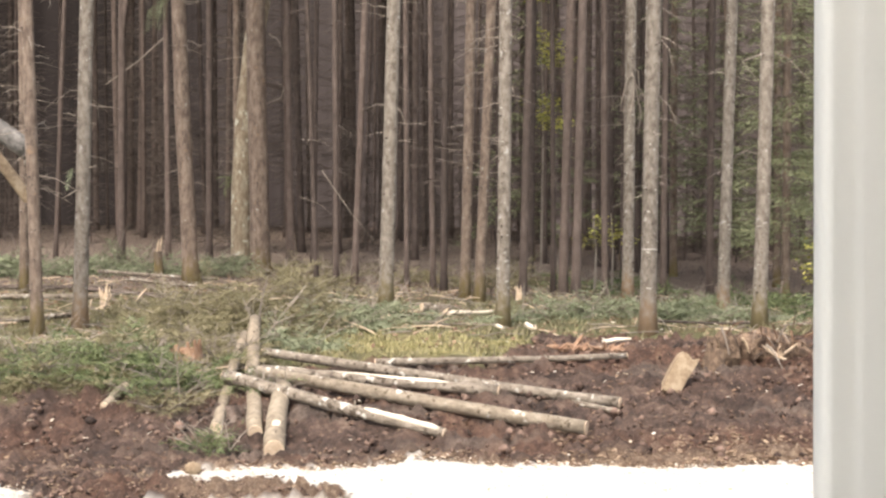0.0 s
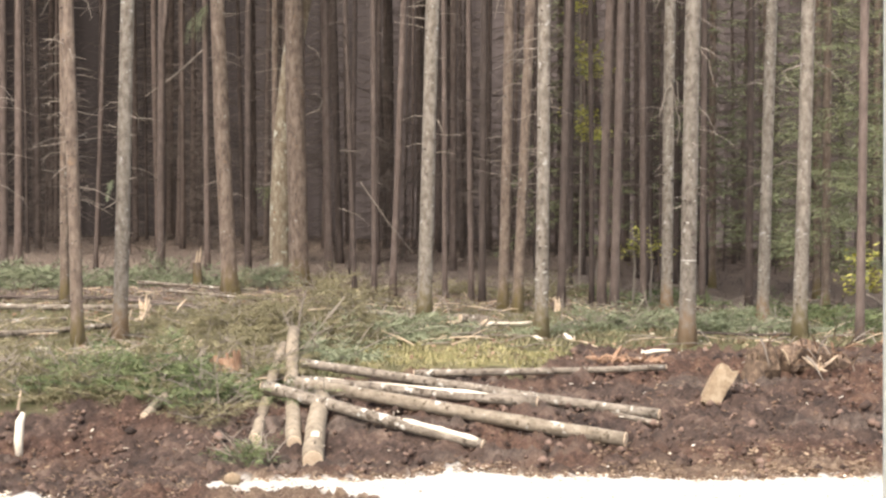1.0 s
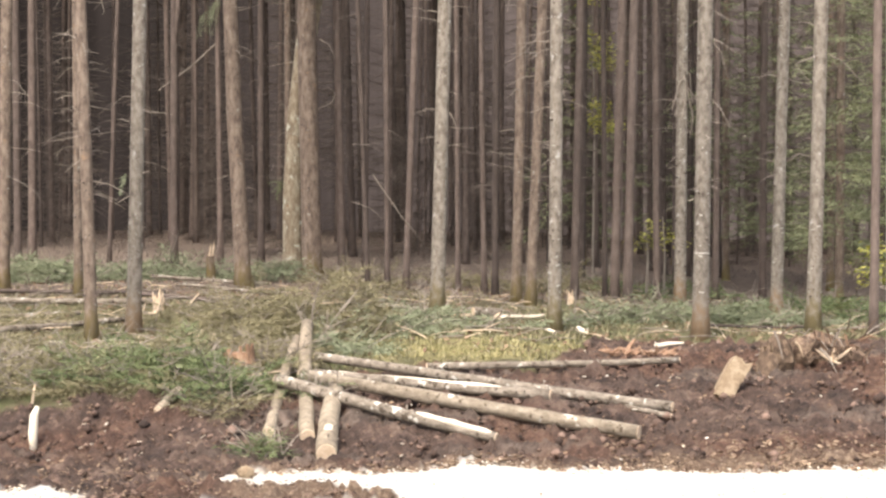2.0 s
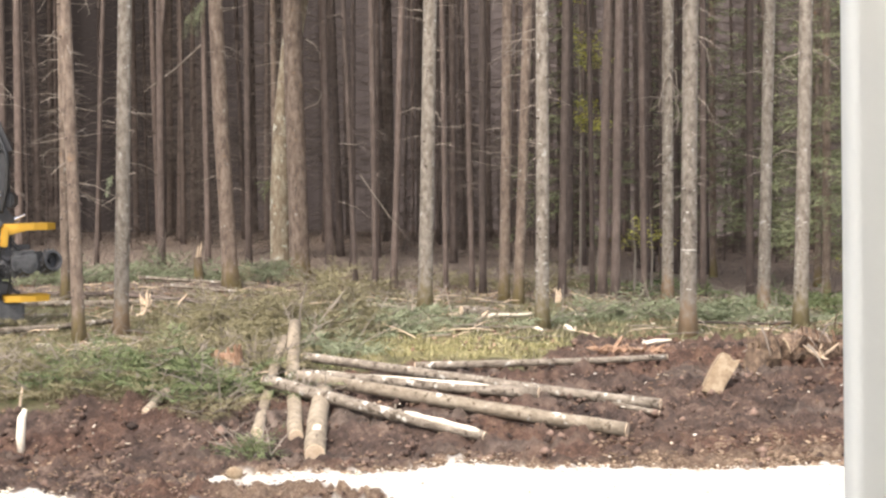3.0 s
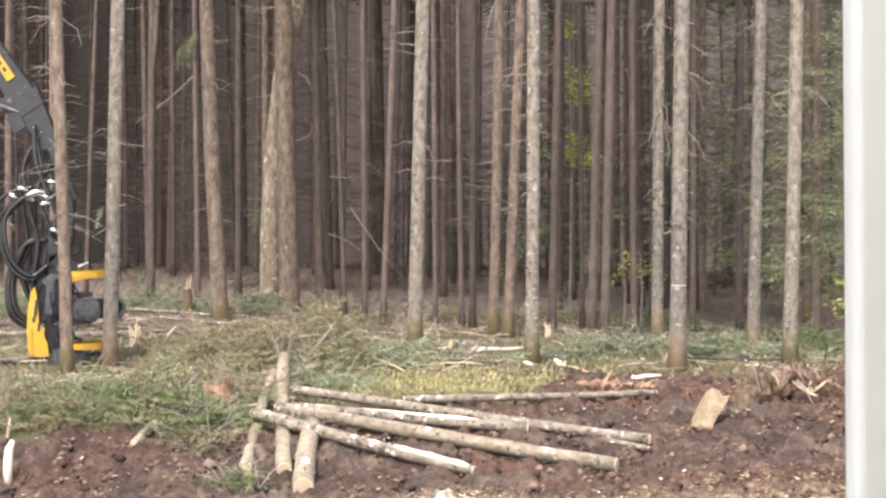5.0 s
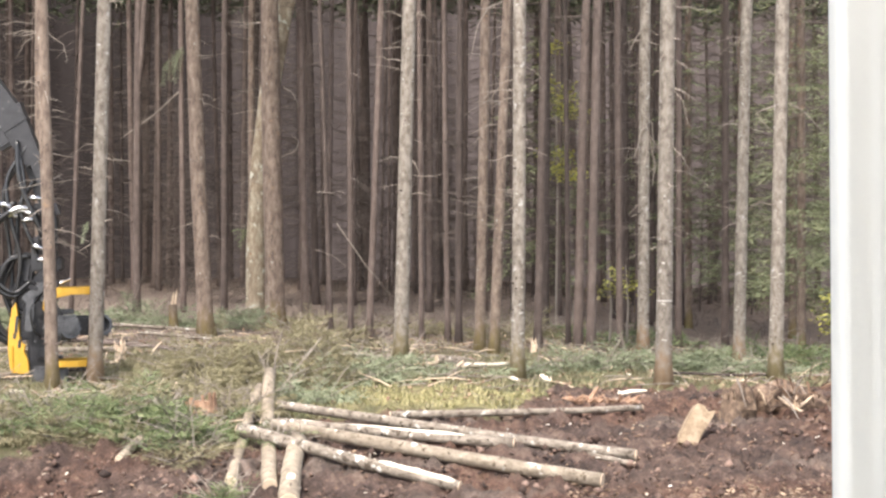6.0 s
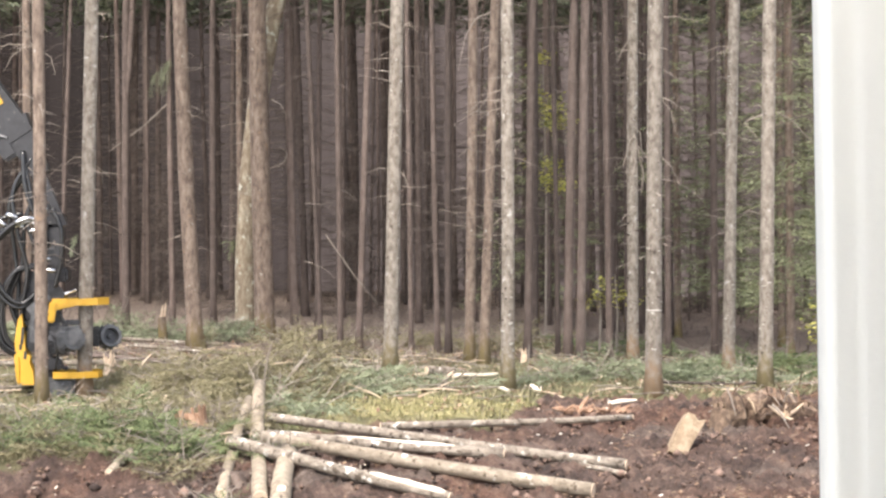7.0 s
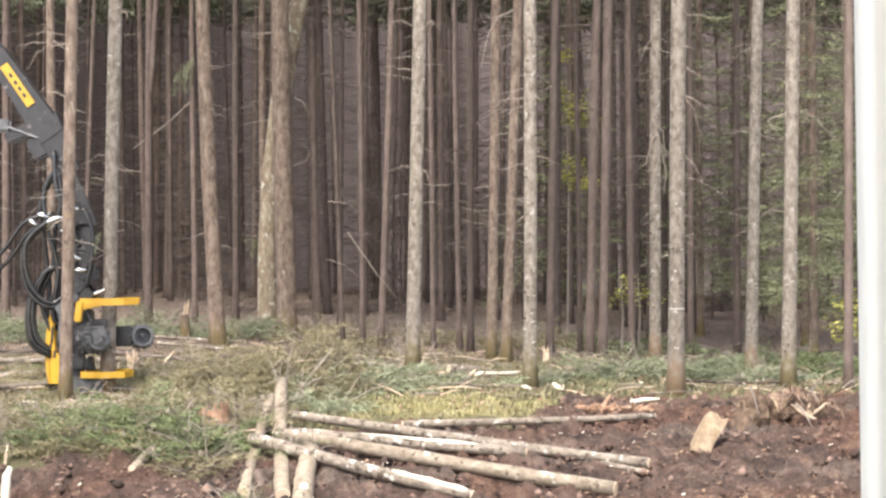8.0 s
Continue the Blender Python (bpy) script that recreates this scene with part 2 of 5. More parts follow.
def chip_edge(x):
    """Where the chip-covered road ends."""
    far = 20.62 + 0.55 * math.exp(-((x - 0.5) / 0.9) ** 2) + 0.22 * math.exp(-((x - 2.0) / 0.7) ** 2) + 0.12 * math.exp(-((x - 5.0) / 1.0) ** 2)
    return far + 0.10 * math.sin(x * 2.9) + 0.05 * math.sin(x * 7.3) - 1.45 * ease((-x - 2.6) / 0.7) + 0.42 * ease((-x - 4.1) / 0.5)


def tongue_edge(x):
    """The near strip of earth that cuts into the chips: it lies on the camera's side of this line."""
    return 20.12 - 0.75 * ease((x + 1.7) / 1.4) + 0.08 * math.sin(x * 4.1) - 4 * ease((x + 0.6) / 0.7)


def on_chips(x, y, slack=0.0):
    return y < chip_edge(x) + slack and (y > tongue_edge(x) - slack or x < -4.1 or y < 18.7)


def build_ground():
    xs = sorted(set([-700, -300, -140, -70, -45, -30, -22, -16, -12] + [round(-10 + 0.055 * i, 3) for i in range(364)] + [12, 16, 22, 30, 45, 70, 140, 300, 700]))
    ys = sorted(set([-400, -150, -60, -25, -8, 2, 8, 12, 15, 17] + [18, 18.4, 18.8] + [round(19.1 + 0.045 * i, 3) for i in range(210)] + [round(28.6 + 0.1 * i, 3) for i in range(16)] + [round(30.2 + 0.25 * i, 3) for i in range(80)] + [51, 53, 56, 60, 65, 72, 80, 90, 110, 160, 300, 700]))
    vs, zone, tread = [], [], []
    for y in ys:
        for x in xs:
            z = ground_height(x, y)
            p = Vector((x, y, 0))
            wob = 0.35 * noise.noise(p * 1.7) + 0.2 * noise.noise(p * 5)
            s = ease((soil_edge(x) + wob - y) / 0.35 + 0.5)
            c = ease((chip_edge(x) + 0.5 * wob - y) / 0.16 + 0.5)
            c *= max(ease((y - tongue_edge(x) + 0.6 * wob) / 0.16 + 0.5), ease((-x - 4.1 + wob) / 0.2 + 0.5), ease((18.7 - y) / 0.3))
            near = ease((y - 14) / 4) * (1 - ease((y - 36) / 20))
            if abs(x) < 14 and near > 0:
                lump = noise.fractal(p * 2.2, 0.8, 2.1, 6)
                clod = abs(noise.noise(p * 5.5)) + 0.6 * abs(noise.noise(p * 11)) + 0.35 * noise.noise(p * 21)
                z += near * ((1 - c) * s * (0.13 * lump + 0.17 * (clod - 0.33)) + (1 - s) * 0.05 * lump + c * (0.02 * lump + 0.03 * clod))
                z += 0.03 * c * ease((y - chip_edge(x) + 0.55) / 0.3)
            m = ease(1.25 - ((x - 0.3) / 2.2) ** 2 - ((y - 27.0) / 1.3) ** 2 + 3 * wob)
            d = y - chip_edge(x) + 0.5 * wob
            strip = ease((x + 2.8) / 0.6) * (1 - ease((d - 0.15) / 0.35)) + ease((x - 2.4 + 2 * wob) / 1.2) * (1 - ease((d - 0.6) / 0.5))
            tread.append((min(1.0, strip), ease(2.4 * noise.noise(Vector((x * 0.55, y * 0.8, 5))) + 0.6 * ease((y - 24.2) / 0.8) + 0.15),
                          ease(2.6 * noise.noise(Vector((x * 0.35 + 9, y * 1.5, 2))) - 0.1), 1))
            vs.append((x, y, z))
            # alpha marks the deep floor, whose litter colour also carries painted dimness and haze
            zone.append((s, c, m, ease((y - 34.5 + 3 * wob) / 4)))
    w = len(xs)
    fs = [(i * w + j, i * w + j + 1, (i + 1) * w + j + 1, (i + 1) * w + j) for i in range(len(ys) - 1) for j in range(w - 1)]
    me = bpy.data.meshes.new("ground")
    me.from_pydata(vs, [], fs)
    me.update()
    att = me.color_attributes.new("zone", "FLOAT_COLOR", "POINT")
    att.data.foreach_set("color", [v for z in zone for v in z])
    att = me.color_attributes.new("tread", "FLOAT_COLOR", "POINT")
    att.data.foreach_set("color", [v for z in tread for v in z])
    me.polygons.foreach_set("use_smooth", [True] * len(me.polygons))
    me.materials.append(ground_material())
    return tagged(new("ground", me), "dark churned soil, forest floor and a road of pale wood chips", "ground", kind="structure")


def ground_material():
    m = bpy.data.materials.new("ground")
    m.use_nodes = True
    t = m.node_tree
    b = t.nodes["Principled BSDF"]
    b.inputs["Roughness"].default_value = 0.95
    co = t.nodes.new("ShaderNodeTexCoord")
    at = t.nodes.new("ShaderNodeAttribute")
    at.attribute_name = "zone"
    sp = t.nodes.new("ShaderNodeSeparateColor")
    t.links.new(at.outputs["Color"], sp.inputs["Color"])

    def ramp(scale, stops, detail=13, rough=0.78):
        n = t.nodes.new("ShaderNodeTexNoise")
        n.inputs["Scale"].default_value, n.inputs["Detail"].default_value, n.inputs["Roughness"].default_value = scale, detail, rough
        t.links.new(co.outputs["Object"], n.inputs["Vector"])
        r = t.nodes.new("ShaderNodeValToRGB")
        t.links.new(n.outputs["Fac"], r.inputs["Fac"])
        while len(r.color_ramp.elements) < len(stops):
            r.color_ramp.elements.new(0.5)
        for e, (p, c) in zip(r.color_ramp.elements, stops):
            e.position, e.color = p, (*c, 1)
        return r.outputs["Color"]

    def mix(fac, a, c):
        x = t.nodes.new("ShaderNodeMix")
        x.data_type = "RGBA"
        t.links.new(fac, x.inputs["Factor"])
        t.links.new(a, x.inputs[6])
        t.links.new(c, x.inputs[7])
        return x.outputs[2]

    forest = ramp(2.6, ((0.32, (0.075, 0.065, 0.035)), (0.46, (0.15, 0.13, 0.07)), (0.58, (0.13, 0.145, 0.06)), (0.72, (0.27, 0.225, 0.14))))
    moss = ramp(3.5, ((0.36, (0.15, 0.13, 0.065)), (0.50, (0.30, 0.275, 0.125)), (0.66, (0.44, 0.37, 0.21))))
    soil = ramp(2.0, ((0.36, (0.024, 0.016, 0.014)), (0.46, (0.078, 0.052, 0.042)), (0.54, (0.15, 0.098, 0.076)), (0.64, (0.30, 0.218, 0.168))), 14, 0.82)
    red_soil = ramp(3.1, ((0.36, (0.038, 0.021, 0.016)), (0.47, (0.105, 0.058, 0.042)), (0.56, (0.20, 0.116, 0.080)), (0.66, (0.36, 0.26, 0.185))), 14, 0.82)
    grey_soil = ramp(2.6, ((0.38, (0.055, 0.040, 0.033)), (0.5, (0.140, 0.104, 0.085)), (0.62, (0.28, 0.215, 0.175))), 14, 0.8)
    tan = ramp(9.0, ((0.34, (0.08, 0.05, 0.036)), (0.47, (0.19, 0.128, 0.09)), (0.56, (0.33, 0.24, 0.168)), (0.68, (0.56, 0.45, 0.33))), 12, 0.8)
    chips = ramp(26, ((0.24, (0.74, 0.65, 0.50)), (0.36, (0.90, 0.86, 0.77)), (0.6, (0.95, 0.93, 0.87))))
    tr = t.nodes.new("ShaderNodeAttribute")
    tr.attribute_name = "tread"
    ts = t.nodes.new("ShaderNodeSeparateColor")
    t.links.new(tr.outputs["Color"], ts.inputs["Color"])
    # brown litter, its tone set to imitate the haze over the deep floor
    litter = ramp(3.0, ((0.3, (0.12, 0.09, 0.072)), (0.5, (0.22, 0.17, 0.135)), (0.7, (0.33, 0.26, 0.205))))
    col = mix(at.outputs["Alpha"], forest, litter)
    col = mix(sp.outputs[2], col, moss)
    soil = mix(ts.outputs[1], soil, red_soil)
    soil = mix(ts.outputs[2], soil, grey_soil)
    soil = mix(ts.outputs[0], soil, tan)
    col = mix(sp.outputs[0], col, soil)
    col = mix(sp.outputs[1], col, chips)
    t.links.new(col, b.inputs["Base Color"])
    n = t.nodes.new("ShaderNodeTexNoise")
    n.inputs["Scale"].default_value, n.inputs["Detail"].default_value, n.inputs["Roughness"].default_value = 11, 12, 0.8
    t.links.new(co.outputs["Object"], n.inputs["Vector"])
    bp = t.nodes.new("ShaderNodeBump")
    bp.inputs["Strength"].default_value, bp.inputs["Distance"].default_value = 1.0, 0.09
    t.links.new(n.outputs["Fac"], bp.inputs["Height"])
    t.links.new(bp.outputs["Normal"], b.inputs["Normal"])
    return m


build_ground()


def build_backdrop():
    """An added sheet far behind the last trunks; its glow imitates the wood's haze."""
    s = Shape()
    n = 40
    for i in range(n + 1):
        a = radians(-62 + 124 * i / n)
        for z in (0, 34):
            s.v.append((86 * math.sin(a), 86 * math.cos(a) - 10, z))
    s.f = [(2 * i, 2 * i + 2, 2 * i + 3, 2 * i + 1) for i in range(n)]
    m = surface("far_wood_glow", ((0.027, 0.0210, 0.0195), (0.042, 0.0330, 0.0306), (0.056, 0.0442, 0.0409)), 0.9, 1.0, 0.0, stretch=(2, 2, 0.012), spread=(0.38, 0.62))
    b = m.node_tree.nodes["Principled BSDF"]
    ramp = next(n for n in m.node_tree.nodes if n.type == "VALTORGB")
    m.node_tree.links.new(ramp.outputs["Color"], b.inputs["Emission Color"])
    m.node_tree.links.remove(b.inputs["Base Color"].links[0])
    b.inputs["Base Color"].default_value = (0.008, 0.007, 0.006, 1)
    # the sheet's glow is set stronger towards the east, as painted haze
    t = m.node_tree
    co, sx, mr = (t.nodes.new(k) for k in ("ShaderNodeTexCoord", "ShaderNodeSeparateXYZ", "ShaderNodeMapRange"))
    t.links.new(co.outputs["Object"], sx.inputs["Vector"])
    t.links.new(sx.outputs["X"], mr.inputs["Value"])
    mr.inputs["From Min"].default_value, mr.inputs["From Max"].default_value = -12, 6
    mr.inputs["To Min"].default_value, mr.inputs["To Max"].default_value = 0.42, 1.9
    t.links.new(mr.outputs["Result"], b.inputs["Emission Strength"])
    single("backdrop", s, m, "glowing brown sheet standing in for the forest's hazy depth", "backdrop", kind="structure")


build_backdrop()


def build_post_shading():
    """The white post beside the camera, and unseen boards added to shade it."""
    s = Shape()
    s.box(Matrix.Identity(4), 0.16, 0.05, 3.3, 0.012)
    single("white_post", s, PAINT_WHITE, "white painted post with rounded edges, close by", "post",
           pose(0.3295, 0.95, 3.55, 0, -0.45, 11), kind="structure", smooth=True)
    wood = surface("unseen_boards", ((0.70, 0.69, 0.66), (0.80, 0.79, 0.76)), 5, 0.8, 0.2, 40)
    # added out of view; the overhead edge sets how much sun the post gets
    for name, m, size, label in (("porch_floor", pose(0, -0.9, 1.0), (6.0, 4.0, 2.0), "unseen pale base added below the camera and post"),
                                 ("wall_south", pose(0, -2.8, 3.6), (6.0, 0.2, 3.2), "unseen white wall added behind the camera to set the post's light"),
                                 ("porch_ceiling", pose(0, -1.39, 5.3), (6.0, 3.02, 0.2), "unseen white board added overhead to shade the post")):
        s = Shape()
        s.box(Matrix.Identity(4), *size, 0.01)
        single(name, s, wood, label, name.split("_")[0], m, kind="structure")


build_post_shading()


# ---- trees ----
def trunk_points(rng, height, lean, bend=0.05, bow=0.0):
    a, b = rng.uniform(0, 6.28), rng.uniform(0, 6.28)
    pts = []
    for i in range(13):
        z = height * i / 12 - (0.25 if i == 0 else 0)
        k = max(z, 0) / height
        low = min(max(z, 0), 11.0)
        side = lean * z + bow * (low * low + 2 * low * (max(z, 0) - low))
        pts.append(Vector((side + bend * math.sin(6.0 * k + a) * k * 1.6, bend * math.sin(4.4 * k + b) * k, z)))
    return pts


def trunk_shape(rng, radius, height, lean, bend=0.05, sides=12, bow=0.0):
    s = Shape()
    pts = trunk_points(rng, height, lean, bend, bow)
    radii = [radius * ((1.45 if i == 0 else 1.0) * (1 - 0.85 * (i / 12) ** 1.5) + 0.03) for i in range(13)]
    extra = pts[0].lerp(pts[1], 0.32)
    pts.insert(1, extra)
    radii.insert(1, radius * 1.06)
    s.tube(pts, radii, sides, True, 0.16)
    return s, pts


def dead_limbs(rng, pts, count, low, high, reach, thick, radius):
    """Bare drooping limbs with side twigs, as they ring the lower stem."""
    s = Shape()
    for _ in range(count):
        z = rng.uniform(low, high)
        k = next((i for i in range(len(pts) - 1) if pts[i].z <= z <= pts[i + 1].z), 0)
        base = pts[k].lerp(pts[k + 1], (z - pts[k].z) / max(1e-6, pts[k + 1].z - pts[k].z))
        a = rng.uniform(0, 6.28)
        d = Vector((math.cos(a), math.sin(a), 0))
        ln = reach * rng.uniform(0.15, 1.0) ** 1.3
        droop = rng.uniform(-0.5, 0.25)
        p0 = base + d * radius * 0.7
        p1 = base + d * (ln * 0.5) + Vector((0, 0, droop * ln * 0.25 + rng.uniform(-0.04, 0.06)))
        p2 = base + d * ln + Vector((rng.uniform(-0.1, 0.1), rng.uniform(-0.1, 0.1), droop * ln * 0.8))
        r = thick * rng.uniform(0.6, 1.3)
        s.tube((p0, p1, p2), (r, r * 0.75, r * 0.3), 3, False)
        for _ in range(int(ln * 3)):
            q = p1.lerp(p2, rng.uniform(-0.4, 0.8))
            e = Vector((rng.uniform(-1, 1), rng.uniform(-1, 1), rng.uniform(-1.0, 0.2))).normalized() * rng.uniform(0.12, 0.4) * min(1.0, ln)
            s.tube((q, q + e), (r * 0.5, r * 0.2), 3, False)
    return s


def bough(s, rng, base, way, length, width=0.4, clump=0.055, step=0.06, droop=0.3, fat=0.2):
    """A conifer bough: side sprays along an axis, each with small needle clumps."""
    way = way.normalized()
    side = way.cross(Vector((0, 0, 1)))
    side = side.normalized() if side.length > 0.01 else Vector((1, 0, 0))
    up = side.cross(way)
    n = max(3, int(length / step))
    for i in range(n):
        k = (i + 0.5) / n
        p = base + way * (length * k) - Vector((0, 0, droop * length * k * k))
        spread = width * length * (1 - 0.75 * k) * rng.uniform(0.6, 1.1)
        for sgn in (-1, 1):
            d = (side * sgn + way * 0.8 + up * rng.uniform(-0.25, 0.25)).normalized()
            m = max(1, int(spread / (clump * 1.1)))
            for j in range(m):
                q = p + d * (spread * (j + rng.random()) / m)
                e = (d * rng.uniform(0.5, 1.2) + Vector((rng.uniform(-0.6, 0.6), rng.uniform(-0.6, 0.6), rng.uniform(-0.7, 0.4)))).normalized()
                t = e.cross(Vector((rng.uniform(-1, 1), rng.uniform(-1, 1), rng.uniform(-1, 1)))).normalized()
                c = clump * rng.uniform(0.7, 1.6)
                s.add((q - t * c * fat, q + t * c * fat, q + e * c * 1.7), ((0, 1, 2),))


def crown_mesh(rng, low, high, reach, name, material, count, clump=0.2, fat=0.2):
    s = Shape()
    for i in range(count):
        k = i / count
        z = low + (high - low) * k
        a = i * 2.39996 + rng.uniform(-0.3, 0.3)
        ln = reach * (1 - 0.85 * k) * rng.uniform(0.65, 1.1)
        bough(s, rng, Vector((0, 0, z)), Vector((math.cos(a), math.sin(a), rng.uniform(-0.25, 0.1))), ln, 0.45, clump, clump * 1.2, 0.25, fat)
    return s.mesh(name, material)


crng = random.Random(3)
CROWNS = [crown_mesh(crng, 11.8, 24.5, 2.5, "crown", NEEDLE_DARK, 60, 0.2, 0.20) for _ in range(3)]
CROWN_LOW = [crown_mesh(crng, lo, 15.0, 2.4, "crown", NEEDLE_LIVE, 76, 0.085, 0.14) for lo in (1.3, 2.3)]


def tree(rng, x, y, lean, radius, bark, label, limbs=26, reach=1.0, twig=None, low_crown=None, bend=0.05, group="standing conifers", bow=0.0):
    ob = thing("conifer", label, "tree", pose(x, y, ground_height(x, y)), group)
    s, pts = trunk_shape(rng, radius, 25.0, lean, bend, 12, bow)
    part("trunk", s, bark, ob, smooth=True)
    if twig:
        tagged(part("deadwood", dead_limbs(rng, pts, limbs, 2.4, 12.5, reach, 0.012, radius), twig, ob, "bare brown dead limbs"), kind="stuff")
    else:
        st = Shape()
        for _ in range(60):
            z = rng.uniform(0.6, 9.5)
            k = next(i for i in range(len(pts) - 1) if pts[i].z <= z <= pts[i + 1].z)
            c = pts[k].lerp(pts[k + 1], (z - pts[k].z) / (pts[k + 1].z - pts[k].z))
            a = rng.uniform(0, 6.28)
            d = Vector((math.cos(a), math.sin(a), rng.uniform(-0.2, 0.3)))
            q = radius * (1 - 0.4 * z / 10)
            st.tube((c + d * q * 0.8, c + d * (q + rng.uniform(0.015, 0.09))), (0.022, 0.010), 5, True)
        tagged(part("knotting", st, BARK_DARK_SHADE, ob, "dark stubs of shed branches"), kind="stuff")
        for _ in range(limbs):
            part("dead_limb", dead_limbs(rng, pts, 1, 2.2, 9.5, reach, 0.009, radius), TWIG, ob)
    c = part("crown", low_crown if low_crown else rng.choice(CROWNS), None, ob)
    c.matrix_basis = pose(lean * 12, 0, 0, 0, math.degrees(lean), rng.uniform(0, 360))
    return ob


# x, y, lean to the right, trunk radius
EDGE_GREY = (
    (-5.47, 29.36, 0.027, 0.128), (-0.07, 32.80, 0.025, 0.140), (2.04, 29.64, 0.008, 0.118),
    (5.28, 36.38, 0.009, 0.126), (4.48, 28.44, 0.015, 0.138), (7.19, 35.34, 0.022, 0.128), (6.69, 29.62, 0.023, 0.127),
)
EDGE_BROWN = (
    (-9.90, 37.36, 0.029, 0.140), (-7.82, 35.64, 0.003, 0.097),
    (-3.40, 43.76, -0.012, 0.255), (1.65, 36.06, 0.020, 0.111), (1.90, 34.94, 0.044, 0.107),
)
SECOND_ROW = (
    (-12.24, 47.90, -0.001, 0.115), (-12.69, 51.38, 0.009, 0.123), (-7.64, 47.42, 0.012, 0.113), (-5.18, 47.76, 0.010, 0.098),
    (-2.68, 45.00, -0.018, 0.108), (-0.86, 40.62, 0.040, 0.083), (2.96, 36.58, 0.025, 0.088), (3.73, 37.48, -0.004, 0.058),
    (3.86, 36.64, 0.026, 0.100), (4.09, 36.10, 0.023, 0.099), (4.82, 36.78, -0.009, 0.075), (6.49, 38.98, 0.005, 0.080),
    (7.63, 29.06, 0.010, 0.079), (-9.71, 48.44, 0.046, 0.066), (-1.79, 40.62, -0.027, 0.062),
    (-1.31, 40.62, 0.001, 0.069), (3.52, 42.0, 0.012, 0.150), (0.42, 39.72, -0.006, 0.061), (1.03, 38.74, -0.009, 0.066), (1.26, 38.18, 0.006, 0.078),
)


def build_trees():
    rng = random.Random(11)
    leaning = tree(rng, -5.98, 28.26, -0.020, 0.108, BARK_BROWN, "slender grey-brown conifer that the felling machine pushes over", 26, 0.9)
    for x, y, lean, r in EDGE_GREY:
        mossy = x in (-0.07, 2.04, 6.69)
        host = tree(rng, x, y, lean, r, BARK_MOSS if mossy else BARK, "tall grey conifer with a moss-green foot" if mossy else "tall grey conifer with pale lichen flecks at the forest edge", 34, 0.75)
        if x == 4.48:
            ring = Shape()
            ring.tube([(lean * z, 0, z) for z in (1.47, 1.478, 1.490, 1.498)], [r * 0.98, r * 1.04, r * 1.04, r * 0.98], 14, False, 0.05)
            part("pale_scar", ring, LICHEN, host, "pale ring scar in the bark")
        if x > 2:
            fl = Shape()
            for _ in range(26):
                z = rng.uniform(0.6, 9.0)
                a = rng.uniform(3.3, 6.1)
                q = r * (1 - 0.04 * z)
                fl.box(pose(lean * z + math.cos(a) * q, math.sin(a) * q, z, 0, rng.uniform(-14, 14), math.degrees(a) + 90), rng.uniform(0.03, 0.11), 0.02, rng.uniform(0.012, 0.035), 0.004)
            tagged(part("pale_fleck", fl, LICHEN, host, "pale lichen dashes across the bark"), kind="stuff")
        if x == 5.28:
            for i in range(7):
                tw = Shape()
                a = rng.uniform(0, 6.28)
                d = Vector((math.cos(a), math.sin(a) - 0.4, 0))
                p = Vector((lean * 6, -r, 4.6 + rng.uniform(-0.2, 0.6)))
                tw.tube((p, p + d * 0.10 + Vector((rng.uniform(-0.05, 0.05), 0, -0.1)), p + d * rng.uniform(0.08, 0.34) + Vector((0, 0, -rng.uniform(0.3, 1.2)))), (0.018, 0.013, 0.005), 4, True)
                part("hanging_twig", tw, TWIG, host)
        if x == -5.47:
            sp = Shape()
            for _ in range(5):
                bough(sp, rng, Vector((-0.08, -0.10, 2.85)), Vector((-0.3, rng.uniform(-0.6, 0.1), -0.8)), 0.32, 0.3, 0.035, 0.035, 0.3, 0.13)
            tagged(part("live_sprig", sp, FERN, host, "small grey-green sprig on the trunk"), kind="stuff")
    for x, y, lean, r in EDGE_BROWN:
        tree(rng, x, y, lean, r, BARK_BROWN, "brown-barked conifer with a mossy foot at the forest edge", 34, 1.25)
    tree(rng, -4.80, 40.24, -0.056, 0.190, BARK_BROWN, "curved brown-barked conifer with a rusty foot", 30, 0.8, bow=0.0022)
    tree(rng, -3.96, 44.54, -0.034, 0.275, BARK_LICHEN, "stout curved conifer with flaking bark and pale lichen", 20, 1.0, bow=0.0151)
    host = tree(rng, -4.30, 47.00, 0.000, 0.098, BARK_BROWN, "slender grey-brown conifer with one green sprig", 40, 1.0)
    sp = Shape()
    for _ in range(9):
        bough(sp, rng, Vector((-0.08, -0.1, 2.44)), Vector((rng.uniform(-1, 0.1), rng.uniform(-0.5, 0.1), rng.uniform(-0.6, 0.3))), rng.uniform(0.25, 0.5), 0.3, 0.05, 0.045, 0.3, 0.13)
    tagged(part("live_sprig", sp, NEEDLE, host, "small green sprig on the trunk"), kind="stuff")
    # rear stems: the stand's shade is put into their bark and twig colours
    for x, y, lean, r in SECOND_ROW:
        tree(rng, x, y, lean, r, BARK_DARK_SHADE, "slender conifer standing behind the forest edge", 46, 1.3, TWIG_SHADED)
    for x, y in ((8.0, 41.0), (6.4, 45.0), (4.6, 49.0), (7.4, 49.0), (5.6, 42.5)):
        tree(rng, x, y, 0.0, 0.09, BARK_DARK_SHADE, "conifer ringed by bare dead boughs", 130, 1.6, TWIG_SHADED)
